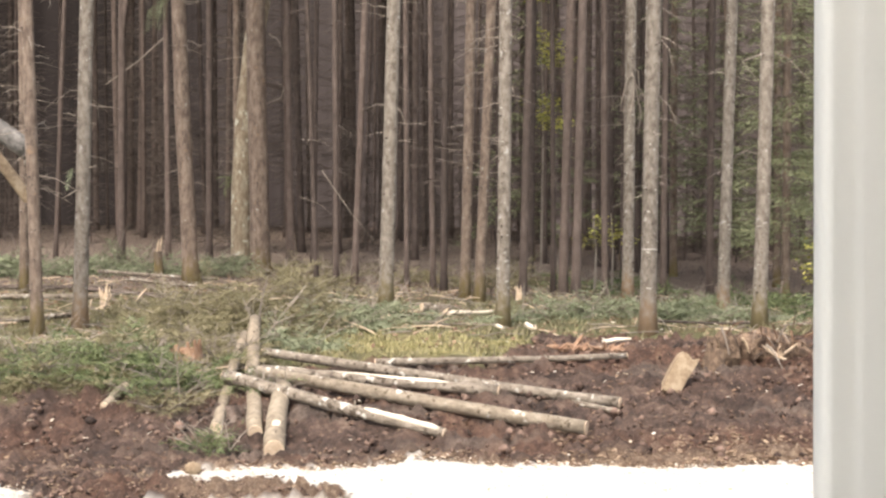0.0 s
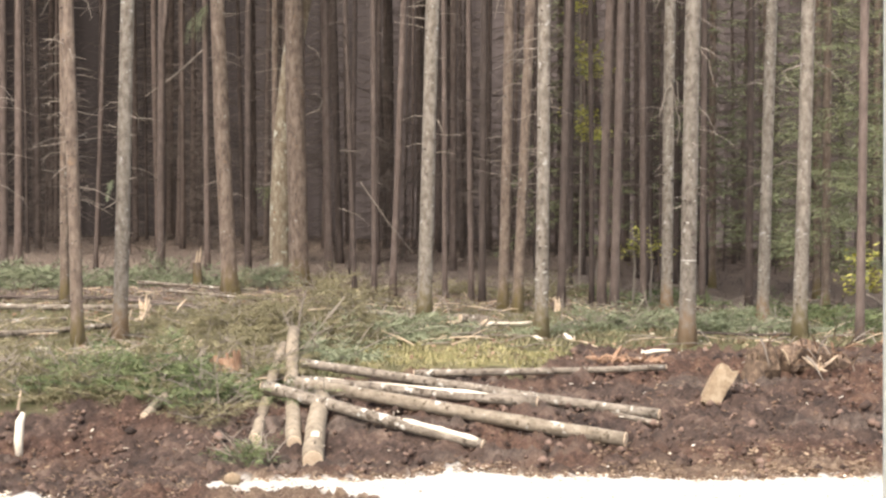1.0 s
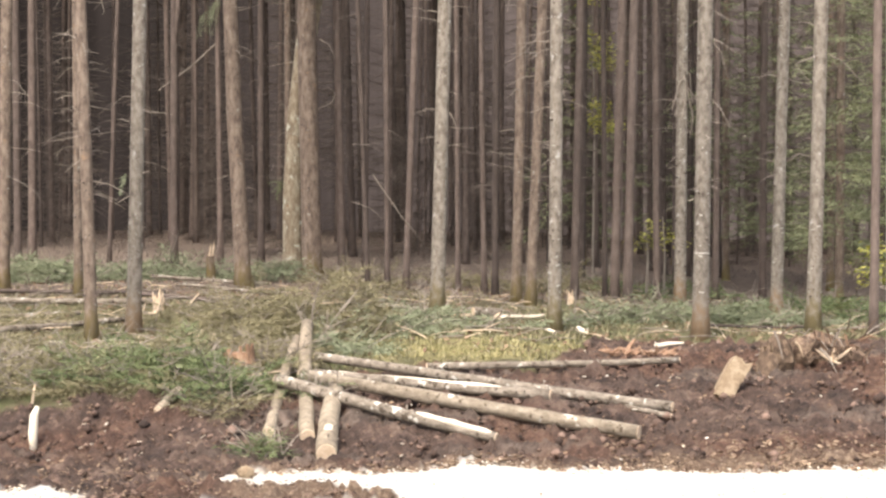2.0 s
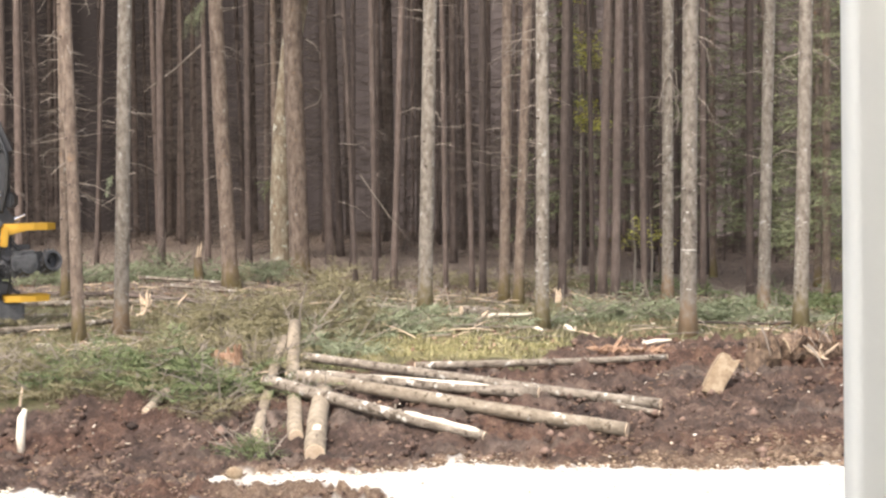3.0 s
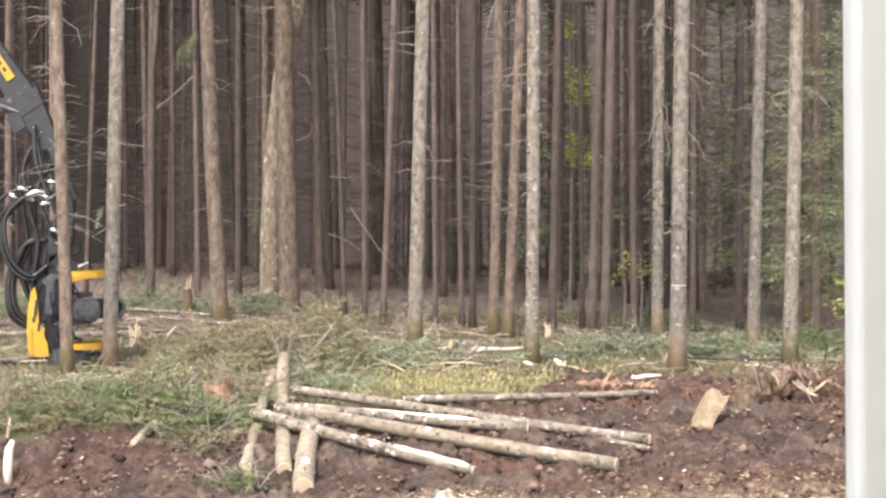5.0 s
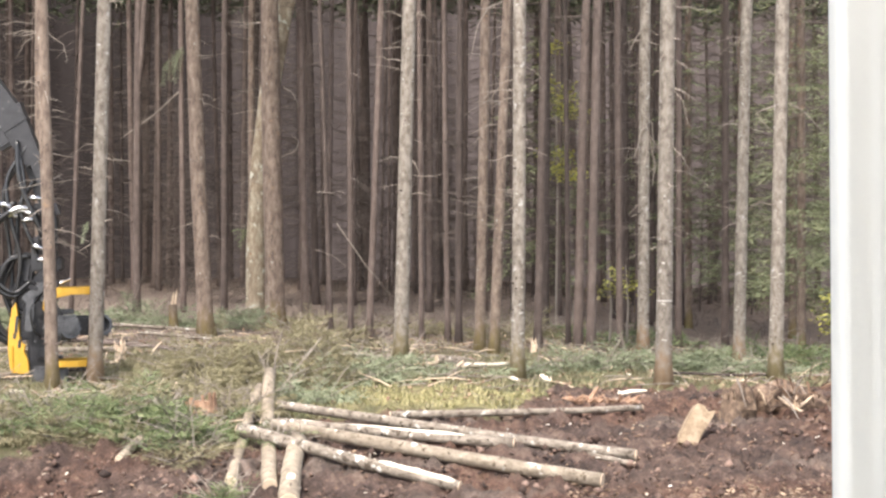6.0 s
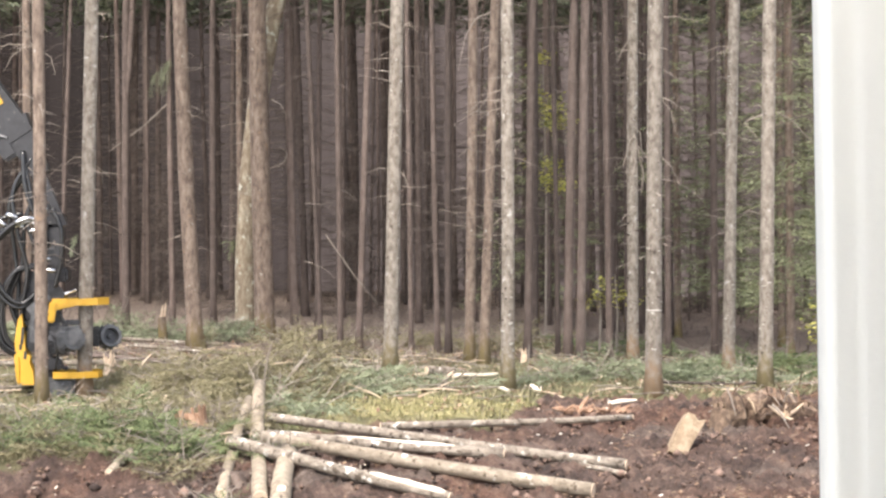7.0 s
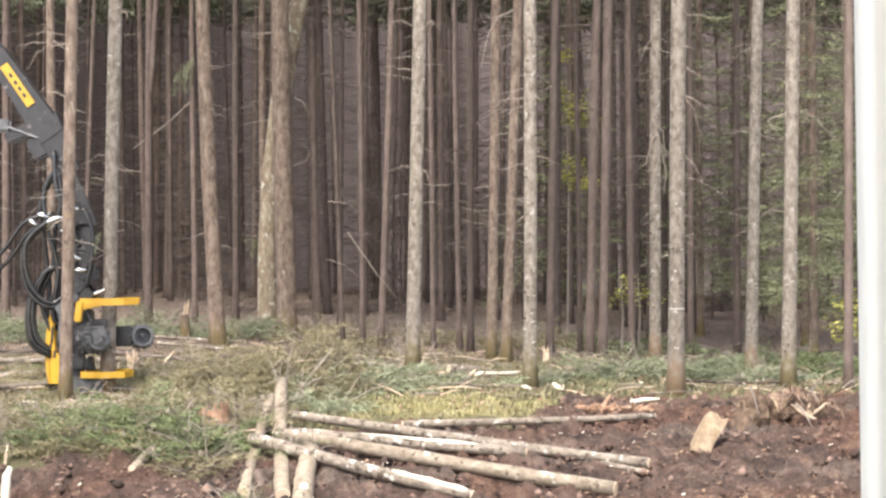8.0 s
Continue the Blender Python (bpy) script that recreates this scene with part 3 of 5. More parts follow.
    for i, (x, y) in enumerate(((9.3, 38.5), (10.6, 36.5), (10.4, 44.0), (12.0, 40.0), (9.4, 46.0), (12.5, 46.0), (4.3, 50.0), (8.3, 48.0), (7.8, 55.0))):
        tree(rng, x, y, 0.0, 0.10, BARK_BROWN, "conifer with green boughs down to head height", 170, 2.0, TWIG_SHADED, CROWN_LOW[i % 2])
    host = tree(rng, -6.43, 48.36, -0.001, 0.083, BARK_DARK_SHADE, "slender conifer with a long broken limb hanging down", 40, 1.3, TWIG_SHADED)
    br = Shape()
    br.tube(((0.0, 0, 6.5), (-0.8, -0.1, 5.75), (-1.75, -0.2, 5.05)), (0.035, 0.03, 0.012), 6, True)
    part("broken_limb", br, TWIG, host, "long pale broken limb")
    sp = Shape()
    for _ in range(17):
        k = rng.random()
        bough(sp, rng, Vector((0.05 - 0.55 * k, -0.2, 7.75 - 0.55 * k)), Vector((rng.uniform(-0.4, 0.1), rng.uniform(-0.3, 0.2), -0.9)), rng.uniform(0.4, 0.8), 0.25, 0.045, 0.035, 0.3, 0.12)
    tagged(part("hanging_lichen", sp, FERN, host, "grey-green lichen hanging from a limb"), kind="stuff")
    # the crowded stand behind, from a few stems
    kinds = []
    for i, r in enumerate((0.06, 0.075, 0.09, 0.105, 0.12, 0.135)):
        kinds.append(tree(rng, -14 + 5 * i, 58 + 3 * i, rng.uniform(-0.02, 0.02), r, BARK_DARK_SHADE, "conifer in the stand, shade put into its bark colour, bare dead limbs", 110, 1.8, TWIG_SHADED))
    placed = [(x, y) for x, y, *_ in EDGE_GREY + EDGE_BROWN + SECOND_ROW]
    made = 0
    while made < 170:
        y = rng.uniform(46.5, 72) if made < 120 else rng.uniform(58, 72)
        x = rng.uniform(-0.34 * y - 4, 0.34 * y + 4)
        # a thinned lane on the west side
        if -0.30 < x / y < -0.09 and y < 61:
            continue
        if any((x - a) ** 2 + (y - b) ** 2 < 0.8 for a, b in placed):
            continue
        placed.append((x, y))
        copy_thing(rng.choice(kinds), pose(x, y, ground_height(x, y), rng.uniform(-1, 1), rng.uniform(-1, 1), rng.uniform(0, 360)))
        made += 1
    # dead young conifers that fill the shade between the stems
    starved = []
    for i, high in enumerate((3.2, 4.6, 6.0, 7.2)):
        ob = thing("dead_sapling", "dead young conifer with bare brown twigs", "sapling", pose(-9 + 6 * i, 64, ground_height(-9 + 6 * i, 64)), "dead saplings in the stand")
        stem, tw = Shape(), Shape()
        stem.tube(((0, 0, -0.05), (0.03, 0, high * 0.5), (0, 0.05, high)), (0.035, 0.025, 0.008), 5, True)
        for k in range(int(high * 34)):
            z = high * rng.uniform(0.04, 0.98)
            a = rng.uniform(0, 6.28)
            ln = (0.35 + 1.0 * (1 - z / high)) * rng.uniform(0.5, 1.2)
            d = Vector((math.cos(a) * ln, math.sin(a) * ln, rng.uniform(-0.35, 0.2) * ln))
            b0 = Vector((0, 0, z))
            tw.tube((b0, b0 + d * 0.55, b0 + d + Vector((0, 0, -0.12 * ln))), (0.011, 0.008, 0.004), 3, False)
            for _ in range(3):
                q = b0 + d * rng.uniform(0.35, 0.95)
                e = Vector((rng.uniform(-1, 1), rng.uniform(-1, 1), rng.uniform(-0.8, 0.4))) * 0.22
                tw.tube((q, q + e), (0.006, 0.003), 3, False)
        part("stem", stem, BARK_DARK_SHADE, ob)
        tagged(part("deadwood", tw, TWIG_SHADED, ob), kind="stuff")
        starved.append(ob)
    for _ in range(46):
        y = rng.uniform(52, 70)
        x = rng.uniform(-0.32 * y, 0.32 * y)
        copy_thing(rng.choice(starved), pose(x, y, ground_height(x, y), rng.uniform(-4, 4), rng.uniform(-4, 4), rng.uniform(0, 360)))
    return leaning


LEANING = build_trees()


# ---- single limbs that stand out against the wood ----
def standout_limbs():
    """Each: x and depth of the tree it grows on, its radius, then the limb's run in x and height over the floor."""
    rng = random.Random(61)
    limbs = (
        (1.90, 34.94, 0.016, ((0.23, 7.47), (-0.11, 7.31), (-0.35, 6.89), (-0.49, 6.2))), (1.90, 34.94, 0.010, ((0.18, 6.75), (-0.08, 6.63))),
        (1.90, 34.94, 0.010, ((0.24, 5.82), (-0.06, 5.4), (-0.6, 5.08))),
        (5.28, 36.38, 0.014, ((0.08, 7.81), (-0.07, 7.31))), (5.28, 36.38, 0.015, ((0.08, 7.19), (-0.19, 6.81), (-0.31, 6.53))),
        (5.28, 36.38, 0.016, ((0.02, 5.07), (-0.03, 4.64), (-0.23, 4.23))), (5.28, 36.38, 0.020, ((0.04, 5.14), (0.14, 4.58), (0.26, 4.01), (0.18, 3.6))),
        (5.28, 36.38, 0.014, ((-0.01, 4.7), (-0.13, 4.08), (0.01, 3.83))), (5.28, 36.38, 0.018, ((0.10, 7.9), (0.06, 6.4), (0.03, 5.1))),
        (4.48, 28.44, 0.010, ((0.18, 6.46), (0.48, 6.44), (0.81, 6.36))), (4.48, 28.44, 0.009, ((0.18, 5.56), (0.33, 5.46), (0.55, 5.33))),
        (4.48, 28.44, 0.009, ((0.18, 5.04), (0.33, 4.83), (0.39, 4.48))), (4.48, 28.44, 0.009, ((0.18, 5.07), (0.38, 4.97), (0.58, 4.8))),
        (4.48, 28.44, 0.009, ((0.16, 4.05), (0.33, 3.85), (0.46, 3.56))),
        (6.69, 29.62, 0.011, ((0.24, 4.89), (0.47, 4.76), (0.86, 4.35))), (6.69, 29.62, 0.012, ((0.02, 4.86), (-0.35, 4.71), (-0.15, 4.43))),
        (6.69, 29.62, 0.009, ((-0.03, 3.07), (-0.3, 3.11), (-0.46, 3.04))),
        (-0.07, 32.80, 0.013, ((0.05, 6.86), (-0.16, 6.97), (-0.36, 6.93))), (-0.07, 32.80, 0.012, ((0.26, 6.84), (0.43, 6.97), (0.44, 6.86))),
        (-0.07, 32.80, 0.012, ((0.0, 4.06), (-0.17, 4.09), (-0.38, 4.01))), (-0.07, 32.80, 0.012, ((0.2, 4.06), (0.3, 3.95), (0.38, 3.73))),
        (-0.07, 32.80, 0.009, ((0.03, 5.99), (-0.22, 6.01), (-0.39, 6.06))),
        (-3.40, 43.76, 0.018, ((0.25, 6.42), (0.5, 6.27), (0.64, 5.9))), (-3.40, 43.76, 0.016, ((0.15, 4.56), (0.55, 4.74), (0.66, 4.98), (0.45, 5.16))),
        (-5.47, 29.36, 0.009, ((0.24, 6.67), (0.41, 6.68), (0.55, 6.66))), (-5.47, 29.36, 0.013, ((0.16, 3.61), (0.34, 3.57))),
        (-5.47, 29.36, 0.013, ((0.15, 2.81), (0.33, 2.85))), (-5.47, 29.36, 0.012, ((0.14, 1.85), (0.25, 1.85))), (-5.47, 29.36, 0.013, ((-0.02, 3.72), (-0.16, 3.78))),
        (-0.86, 40.62, 0.018, ((-0.78, 2.82), (-0.07, 1.78), (0.51, 1.09))), (-1.31, 40.62, 0.012, ((-0.86, 2.18), (-0.45, 2.04), (-0.10, 1.76))), (-1.31, 40.62, 0.010, ((-0.85, 3.59), (-0.51, 3.56), (-0.16, 3.60))),
        (-7.82, 35.64, 0.012, ((0.03, 6.93), (-0.33, 6.92), (-0.69, 6.82))), (-7.82, 35.64, 0.012, ((-0.07, 6.81), (-0.28, 6.65), (-0.43, 6.33))),
        (-7.82, 35.64, 0.012, ((0.05, 7.0), (0.57, 6.63), (0.66, 6.29))),
    )
    hosts = [o for o in bpy.data.objects if o.name.startswith("conifer") and not o.parent]
    for x, y, r, run in limbs:
        host = min(hosts, key=lambda o: (o.location.x - x) ** 2 + (o.location.y - y) ** 2)
        base = host.location
        pts = [Vector((a, -0.04 - 0.05 * i, h + 1.0 - base.z)) for i, (a, h) in enumerate(run)]
        line = []
        for p, q in zip(pts, pts[1:]):
            line += [p.lerp(q, k / 3) + Vector((rng.uniform(-0.012, 0.012), 0, rng.uniform(-0.012, 0.012))) for k in range(3)]
        line.append(pts[-1])
        s = Shape()
        s.tube(line, [r * (1 - 0.7 * i / (len(line) - 1)) for i in range(len(line))], 5, True)
        for p in line[2::2]:
            e = Vector((rng.uniform(-1, 1), rng.uniform(-0.5, 0.5), rng.uniform(-1, 0.1))) * rng.uniform(0.08, 0.22)
            s.tube((p, p + e), (r * 0.4, r * 0.2), 3, False)
        part("dead_limb", s, TWIG, host)
    # the second stem of a forked tree
    host = min(hosts, key=lambda o: (o.location.x + 7.64) ** 2 + (o.location.y - 47.42) ** 2)
    s = Shape()
    s.tube([(0.06, -0.02, 5.9), (0.17, -0.03, 7.2), (0.30, 0, 9.4), (0.36, 0, 13.0), (0.4, 0, 17.0)], [0.05, 0.085, 0.08, 0.06, 0.02], 9, True, 0.1)
    part("second_stem", s, BARK_DARK_SHADE, host, smooth=True)


standout_limbs()


# ---- felled logs ----
def log(name, a, b, ra, rb, bark, label, cut=CUT, peeled=None, sides=14):
    """A felled log from a to b with its two sawn faces."""
    a, b = Vector(a), Vector(b)
    rng = random.Random(int(abs(a.x * 971 + b.y * 577)))
    ob = thing(name, label, "log", Matrix.Translation(a), "felled logs")
    d = b - a
    side = d.cross(Vector((0, 0, 1))).normalized()
    pts, radii = [], []
    for i in range(11):
        k = i / 10
        pts.append(d * k + side * (0.03 * math.sin(3.1 * k + rng.uniform(0, 0.6))) + Vector((0, 0, 0.012 * math.sin(5 * k + 1))))
        radii.append(ra + (rb - ra) * k)
    s = Shape()
    s.tube(pts, radii, sides, True, 0.12)
    part("bark", s, bark, ob, smooth=True)
    for p, q, r in ((pts[0], pts[1], ra), (pts[-1], pts[-2], rb)):
        f = Shape()
        w = (p - q).normalized()
        f.tube((p - w * 0.01, p + w * 0.012), (r * 0.95, r * 0.93), sides, True)
        part("sawn_face", f, cut, ob, "pale sawn end")
    if peeled:
        f = Shape()
        lo, hi, lift, wide = peeled
        w = d.normalized()
        u = (side * (0.5 if side.y < 0 else -0.5) + Vector((0, 0, 1))).normalized()
        f.tube([d * (lo + (hi - lo) * i / 8) + u * (ra * 0.34 * lift) for i in range(9)],
               [0.7 * wide * ra if i in (0, 8) else ra * (wide + 0.06 * math.sin(i * 2)) for i in range(9)], 10, True, 0.1)
        part("peeled_strip", f, PEELED, ob, "pale strip where the bark is peeled", smooth=True)
    if "blaze" in label:
        f = Shape()
        c = d * 0.72 + Vector((0, -0.35, 1)).normalized() * (rb * 0.62)
        f.tube([c - d * 0.045, c - d * 0.025, c + d * 0.025, c + d * 0.045], [0.02, 0.065, 0.07, 0.02], 8, True, 0.2)
        part("blaze", f, PEELED, ob, "white patch of bare wood")
    k = Shape()
    for _ in range(9):
        c = d * rng.uniform(0.05, 0.95)
        e = (side * rng.uniform(-1, 1) + Vector((0, 0, rng.uniform(-0.2, 1)))).normalized()
        k.tube((c + e * ra * 0.7, c + e * (ra + rng.uniform(0.01, 0.05))), (0.02, 0.012), 6, True)
    tagged(part("knotting", k, LOG_BARK, ob), kind="stuff")
    return ob


def build_logs():
    log("log", (-2.37, 23.80, 0.77), (0.73, 22.10, 0.19), 0.092, 0.078, LOG_BARK, "long grey log with torn pale end on bare soil", peeled=(0.66, 0.985, 1.95, 0.47))
    log("log", (-2.06, 24.20, 0.80), (2.66, 22.22, 0.24), 0.088, 0.105, LOG_GREEN, "thickest olive-grey log of the pile, sawn end to the road")
    log("log", (-1.89, 24.60, 0.76), (1.56, 23.50, 0.585), 0.075, 0.084, LOG_BARK, "log with a long white peeled strip", peeled=(0.02, 0.80, 1.5, 0.72))
    log("log", (-1.92, 25.30, 0.95), (3.24, 23.10, 0.46), 0.070, 0.078, LOG_BARK, "long thin mottled log across the pile")
    log("log", (-0.21, 25.02, 0.81), (3.67, 25.40, 0.88), 0.062, 0.046, LOG_BARK, "thin mottled log lying along the bank")
    log("log", (1.78, 23.96, 0.58), (3.20, 22.92, 0.36), 0.042, 0.038, LOG_BARK, "thin pole half under a longer log")
    log("log", (-2.27, 26.10, 1.15), (-2.35, 22.36, 0.24), 0.070, 0.085, LOG_TAN, "cross log propped under the pile")
    log("log", (-2.17, 26.80, 1.31), (-1.81, 22.16, 0.21), 0.100, 0.108, LOG_TAN, "cross log rising out of the pile, sawn end down")
    log("log", (-1.51, 23.70, 0.60), (-1.52, 21.55, 0.07), 0.135, 0.145, LOG_TAN, "short thick cross log with a white blaze")
    log("log", (-3.73, 23.50, 0.66), (-3.95, 22.95, 0.46), 0.062, 0.070, LOG_TAN, "short log end sticking out of the slash")


build_logs()


# ---- slash and undergrowth ----
def brush_pile(rng, x, y, rx, ry, high, count, material, label, twigs=20, clump=0.055, size=(0.4, 0.95), upright=0.35):
    """A heap of cut boughs."""
    ob = thing("brush_pile", label, "brush", pose(x, y, ground_height(x, y)), "slash heaps")
    s, b = Shape(), Shape()
    for i in range(count + twigs):
        a, k = rng.uniform(0, 6.28), math.sqrt(rng.random())
        px, py = rx * k * math.cos(a), ry * k * math.sin(a)
        top = ground_height(x + px, y + py) - ground_height(x, y) + high * (1 - k * k) * rng.uniform(0.05, 1.0) * (0.75 + 0.5 * noise.noise(Vector((px * 1.3 + x, py * 1.3 + y, 0))))
        d = Vector((rng.uniform(-1, 1) + 0.4 * px / rx, rng.uniform(-1, 1) - 0.3, rng.uniform(-0.15, 1.0) * upright))
        ln = rng.uniform(*size)
        p = Vector((px, py, top + 0.03))
        if i < count:
            bough(s, rng, p, d, ln, 0.46, clump * 0.85, clump * 0.7, rng.uniform(0.0, 0.45), 0.13)
            if i % 5 == 0:
                b.tube((p, p + d.normalized() * ln * 0.9), (0.010, 0.004), 3, False)
        else:
            d.z = abs(d.z) + 0.15
            d = d.normalized() * ln
            b.tube((p, p + d * 0.55 + Vector((0, 0, 0.02)), p + d), (0.010, 0.008, 0.004), 3, False)
            for _ in range(3):
                q = p + d * rng.uniform(0.3, 0.9)
                e = Vector((rng.uniform(-1, 1), rng.uniform(-1, 1), rng.uniform(-0.3, 1))).normalized() * rng.uniform(0.1, 0.3)
                b.tube((q, q + e), (0.005, 0.003), 3, False)
    tagged(part("foliage", s, material, ob), kind="stuff")
    tagged(part("brushwood", b, TWIG, ob, "bare brown twigs"), kind="stuff")
    return ob


def build_brush():
    rng = random.Random(21)
    green = "heap of fresh green conifer boughs on the bank"
    dull = "tangle of dull brown-green conifer tops and twigs"
    pale = "low blue-green conifer boughs on the forest floor"
    for x, y, rx, ry, h, n in ((-4.85, 24.35, 0.75, 0.6, 0.52, 80), (-3.70, 24.3, 0.68, 0.55, 0.58, 84), (-2.95, 23.9, 0.5, 0.45, 0.30, 36), (-2.33, 21.65, 0.26, 0.18, 0.38, 24), (-1.70, 23.7, 0.25, 0.15, 0.25, 14)):
        brush_pile(rng, x, y, rx, ry, h, n, NEEDLE, green, 12, size=(0.25, 0.5) if rx < 0.3 else (0.4, 0.95), upright=1.2 if rx < 0.3 else 0.35)
    for x, y, rx, ry, h, n in ((-6.5, 24.9, 1.0, 0.6, 0.22, 36), (-5.6, 25.6, 1.4, 0.8, 0.20, 44), (-3.2, 25.8, 1.1, 0.8, 0.40, 90), (-2.9, 28.4, 1.2, 1.1, 1.05, 230), (-1.95, 28.9, 1.0, 1.0, 1.4, 230), (-4.1, 28.6, 1.0, 1.5, 0.28, 80), (-4.3, 31.5, 1.5, 1.5, 0.30, 90), (-8.2, 30.4, 1.6, 1.3, 0.22, 70), (-7.4, 26.8, 1.2, 0.9, 0.28, 60), (-7.3, 24.2, 1.1, 0.6, 0.25, 60), (-6.2, 23.7, 0.7, 0.35, 0.16, 30), (-3.1, 23.2, 0.45, 0.3, 0.14, 20), (-2.45, 25.3, 0.35, 0.4, 0.3, 26), (-4.3, 24.2, 1.2, 0.7, 0.42, 60), (-5.4, 24.3, 0.7, 0.55, 0.36, 50)):
        brush_pile(rng, x, y, rx, ry, h, n, NEEDLE_DRY, dull, 22, 0.045, (0.35, 0.85), 0.8 if h > 0.8 else 0.4)
    for x, y, rx, ry, h, n in ((3.6, 31.2, 0.6, 0.5, 0.30, 30), (4.6, 31.6, 1.0, 0.6, 0.46, 90), (5.7, 31.3, 0.9, 0.6, 0.40, 70), (6.9, 31.4, 0.8, 0.5, 0.25, 40), (-0.9, 29.3, 0.9, 0.7, 0.36, 80), (-1.55, 26.7, 0.55, 0.4, 0.26, 40), (0.9, 29.9, 0.5, 0.4, 0.22, 14), (2.6, 30.6, 0.6, 0.5, 0.18, 14), (-0.1, 31.8, 0.8, 0.6, 0.2, 22)):
        brush_pile(rng, x, y, rx, ry, h, n, FERN, pale, 12, 0.065)
    for x, y, rx, ry, h, n in ((-10.3, 41.2, 1.1, 0.9, 0.75, 90), (-9.1, 41.6, 1.0, 0.9, 0.65, 80), (-7.9, 42.2, 1.0, 0.8, 0.50, 70), (-6.6, 43.0, 1.1, 0.8, 0.40, 60), (-4.5, 43.0, 0.8, 0.7, 0.60, 60), (-11.8, 41.0, 1.2, 0.9, 0.6, 60)):
        brush_pile(rng, x, y, rx, ry, h, n, FERN, "mound of blue-green boughs among the stems", 10, 0.09, (0.5, 1.1))
    for x, y, rx, ry, h, n in ((-2.2, 41.5, 1.2, 0.8, 0.42, 46), (-0.6, 42.0, 1.2, 0.8, 0.38, 40), (0.9, 40.5, 1.0, 0.8, 0.34, 36), (2.4, 39.5, 1.0, 0.8, 0.34, 36), (-1.2, 37.0, 1.1, 0.8, 0.26, 36), (3.6, 40.5, 1.2, 0.8, 0.4, 40)):
        brush_pile(rng, x, y, rx, ry, h, n, NEEDLE_DRY, "low dull growth and cut boughs between the stems", 26, 0.075, (0.4, 0.9), 0.5)
    for x, y, rx, ry, h, n in ((9.4, 33.0, 1.4, 1.0, 0.7, 60), (8.2, 37.0, 1.3, 1.0, 0.6, 50), (5.8, 39.0, 1.6, 1.0, 0.5, 50)):
        brush_pile(rng, x, y, rx, ry, h, n, NEEDLE, "green undergrowth below the trees", 10, 0.09, (0.5, 1.1))


build_brush()


def soil_weight(x, y):
    return soil_edge(x) > y and not on_chips(x, y)


def build_litter():
    rng = random.Random(5)
    # lumps of earth
    s = Shape()
    for _ in range(9000):
        x, y = rng.uniform(-9, 9.5), rng.uniform(18.9, 28.2)
        if not soil_weight(x, y):
            continue
        r = rng.uniform(0.012, 0.045) * (2.2 if rng.random() < 0.08 else 1)
        c = Vector((x, y, ground_height(x, y) + r * 0.4))
        k = [c + Vector((math.cos(a) * r * rng.uniform(0.7, 1.3), math.sin(a) * r * rng.uniform(0.7, 1.3), rng.uniform(-0.3, 0.2) * r)) for a in (0, 1.26, 2.5, 3.8, 5.0)]
        s.add(k + [c + Vector((0, 0, r * rng.uniform(0.5, 1.0))), c - Vector((0, 0, r))], [(i, (i + 1) % 5, 5) for i in range(5)] + [((i + 1) % 5, i, 6) for i in range(5)])
    single("earth_clods", s, CLOD, "loose dark clods on the churned soil", "soil", kind="stuff", smooth=True)

    def flakes(count, area, keep, size, lift=0.02):
        t = Shape()
        for _ in range(count):
            x, y = rng.uniform(area[0], area[1]), rng.uniform(area[2], area[3])
            if not keep(x, y):
                continue
            c = Vector((x, y, ground_height(x, y) + lift + rng.uniform(0, 0.04)))
            a = rng.uniform(0, 6.28)
            u = Vector((math.cos(a), math.sin(a), rng.uniform(-0.4, 0.4))) * rng.uniform(*size)
            w = Vector((-math.sin(a), math.cos(a), rng.uniform(-0.6, 0.6))) * rng.uniform(*size) * 0.4
            h = Vector((0, 0, 0.008))
            t.add((c - u - w, c + u - w, c + u + w, c - u + w, c - u - w + h, c + u - w + h, c + u + w + h, c - u + w + h),
                  ((0, 3, 2, 1), (4, 5, 6, 7), (0, 1, 5, 4), (1, 2, 6, 5), (2, 3, 7, 6), (3, 0, 4, 7)))
        return t

    single("wood_chips", flakes(9000, (-9, 9, 18.6, 22.2), lambda x, y: on_chips(x, y, 0.02 + abs(rng.gauss(0, 0.13))) and (y > chip_edge(x) - 0.5 or rng.random() < 0.12), (0.008, 0.028), 0.02), CHIP, "pale wood chips strewn along the road edge", "wood chips", kind="stuff")
    single("scattered_chips", flakes(260, (-8, 9, 21, 30), lambda x, y: rng.random() < 0.8, (0.012, 0.04), 0.04), CHIP, "pale splinters scattered over soil and slash", "wood chips", kind="stuff")
    single("bark_litter", flakes(2600, (-9, 9.5, 18.9, 28), lambda x, y: soil_weight(x, y), (0.009, 0.036), 0.02), LITTER, "brown bark shreds on the bare soil", "litter", kind="stuff")
    single("tan_shreds", flakes(9500, (-2.6, 9, 20.3, 22.6), lambda x, y: y > chip_edge(x) - 0.15 and rng.random() < 1.0 - (y - chip_edge(x)) / (1.7 if x > 2.2 else 0.5), (0.010, 0.045), 0.02), SHRED, "tan bark shreds trodden into the road edge", "litter", kind="stuff")
    single("brown_shreds", flakes(1300, (-9, 1, 18.8, 21.4), lambda x, y: not on_chips(x, y, -0.1), (0.008, 0.032), 0.02), SHRED, "tan shreds and chips mixed into the soil", "litter", kind="stuff")
    single("forest_litter", flakes(2600, (-12, 11, 26, 42), lambda x, y: not soil_weight(x, y), (0.02, 0.07), 0.03), LITTER, "brown bark and leaf litter under the trees", "litter", kind="stuff")

    # thin sticks
    t, t2 = Shape(), Shape()
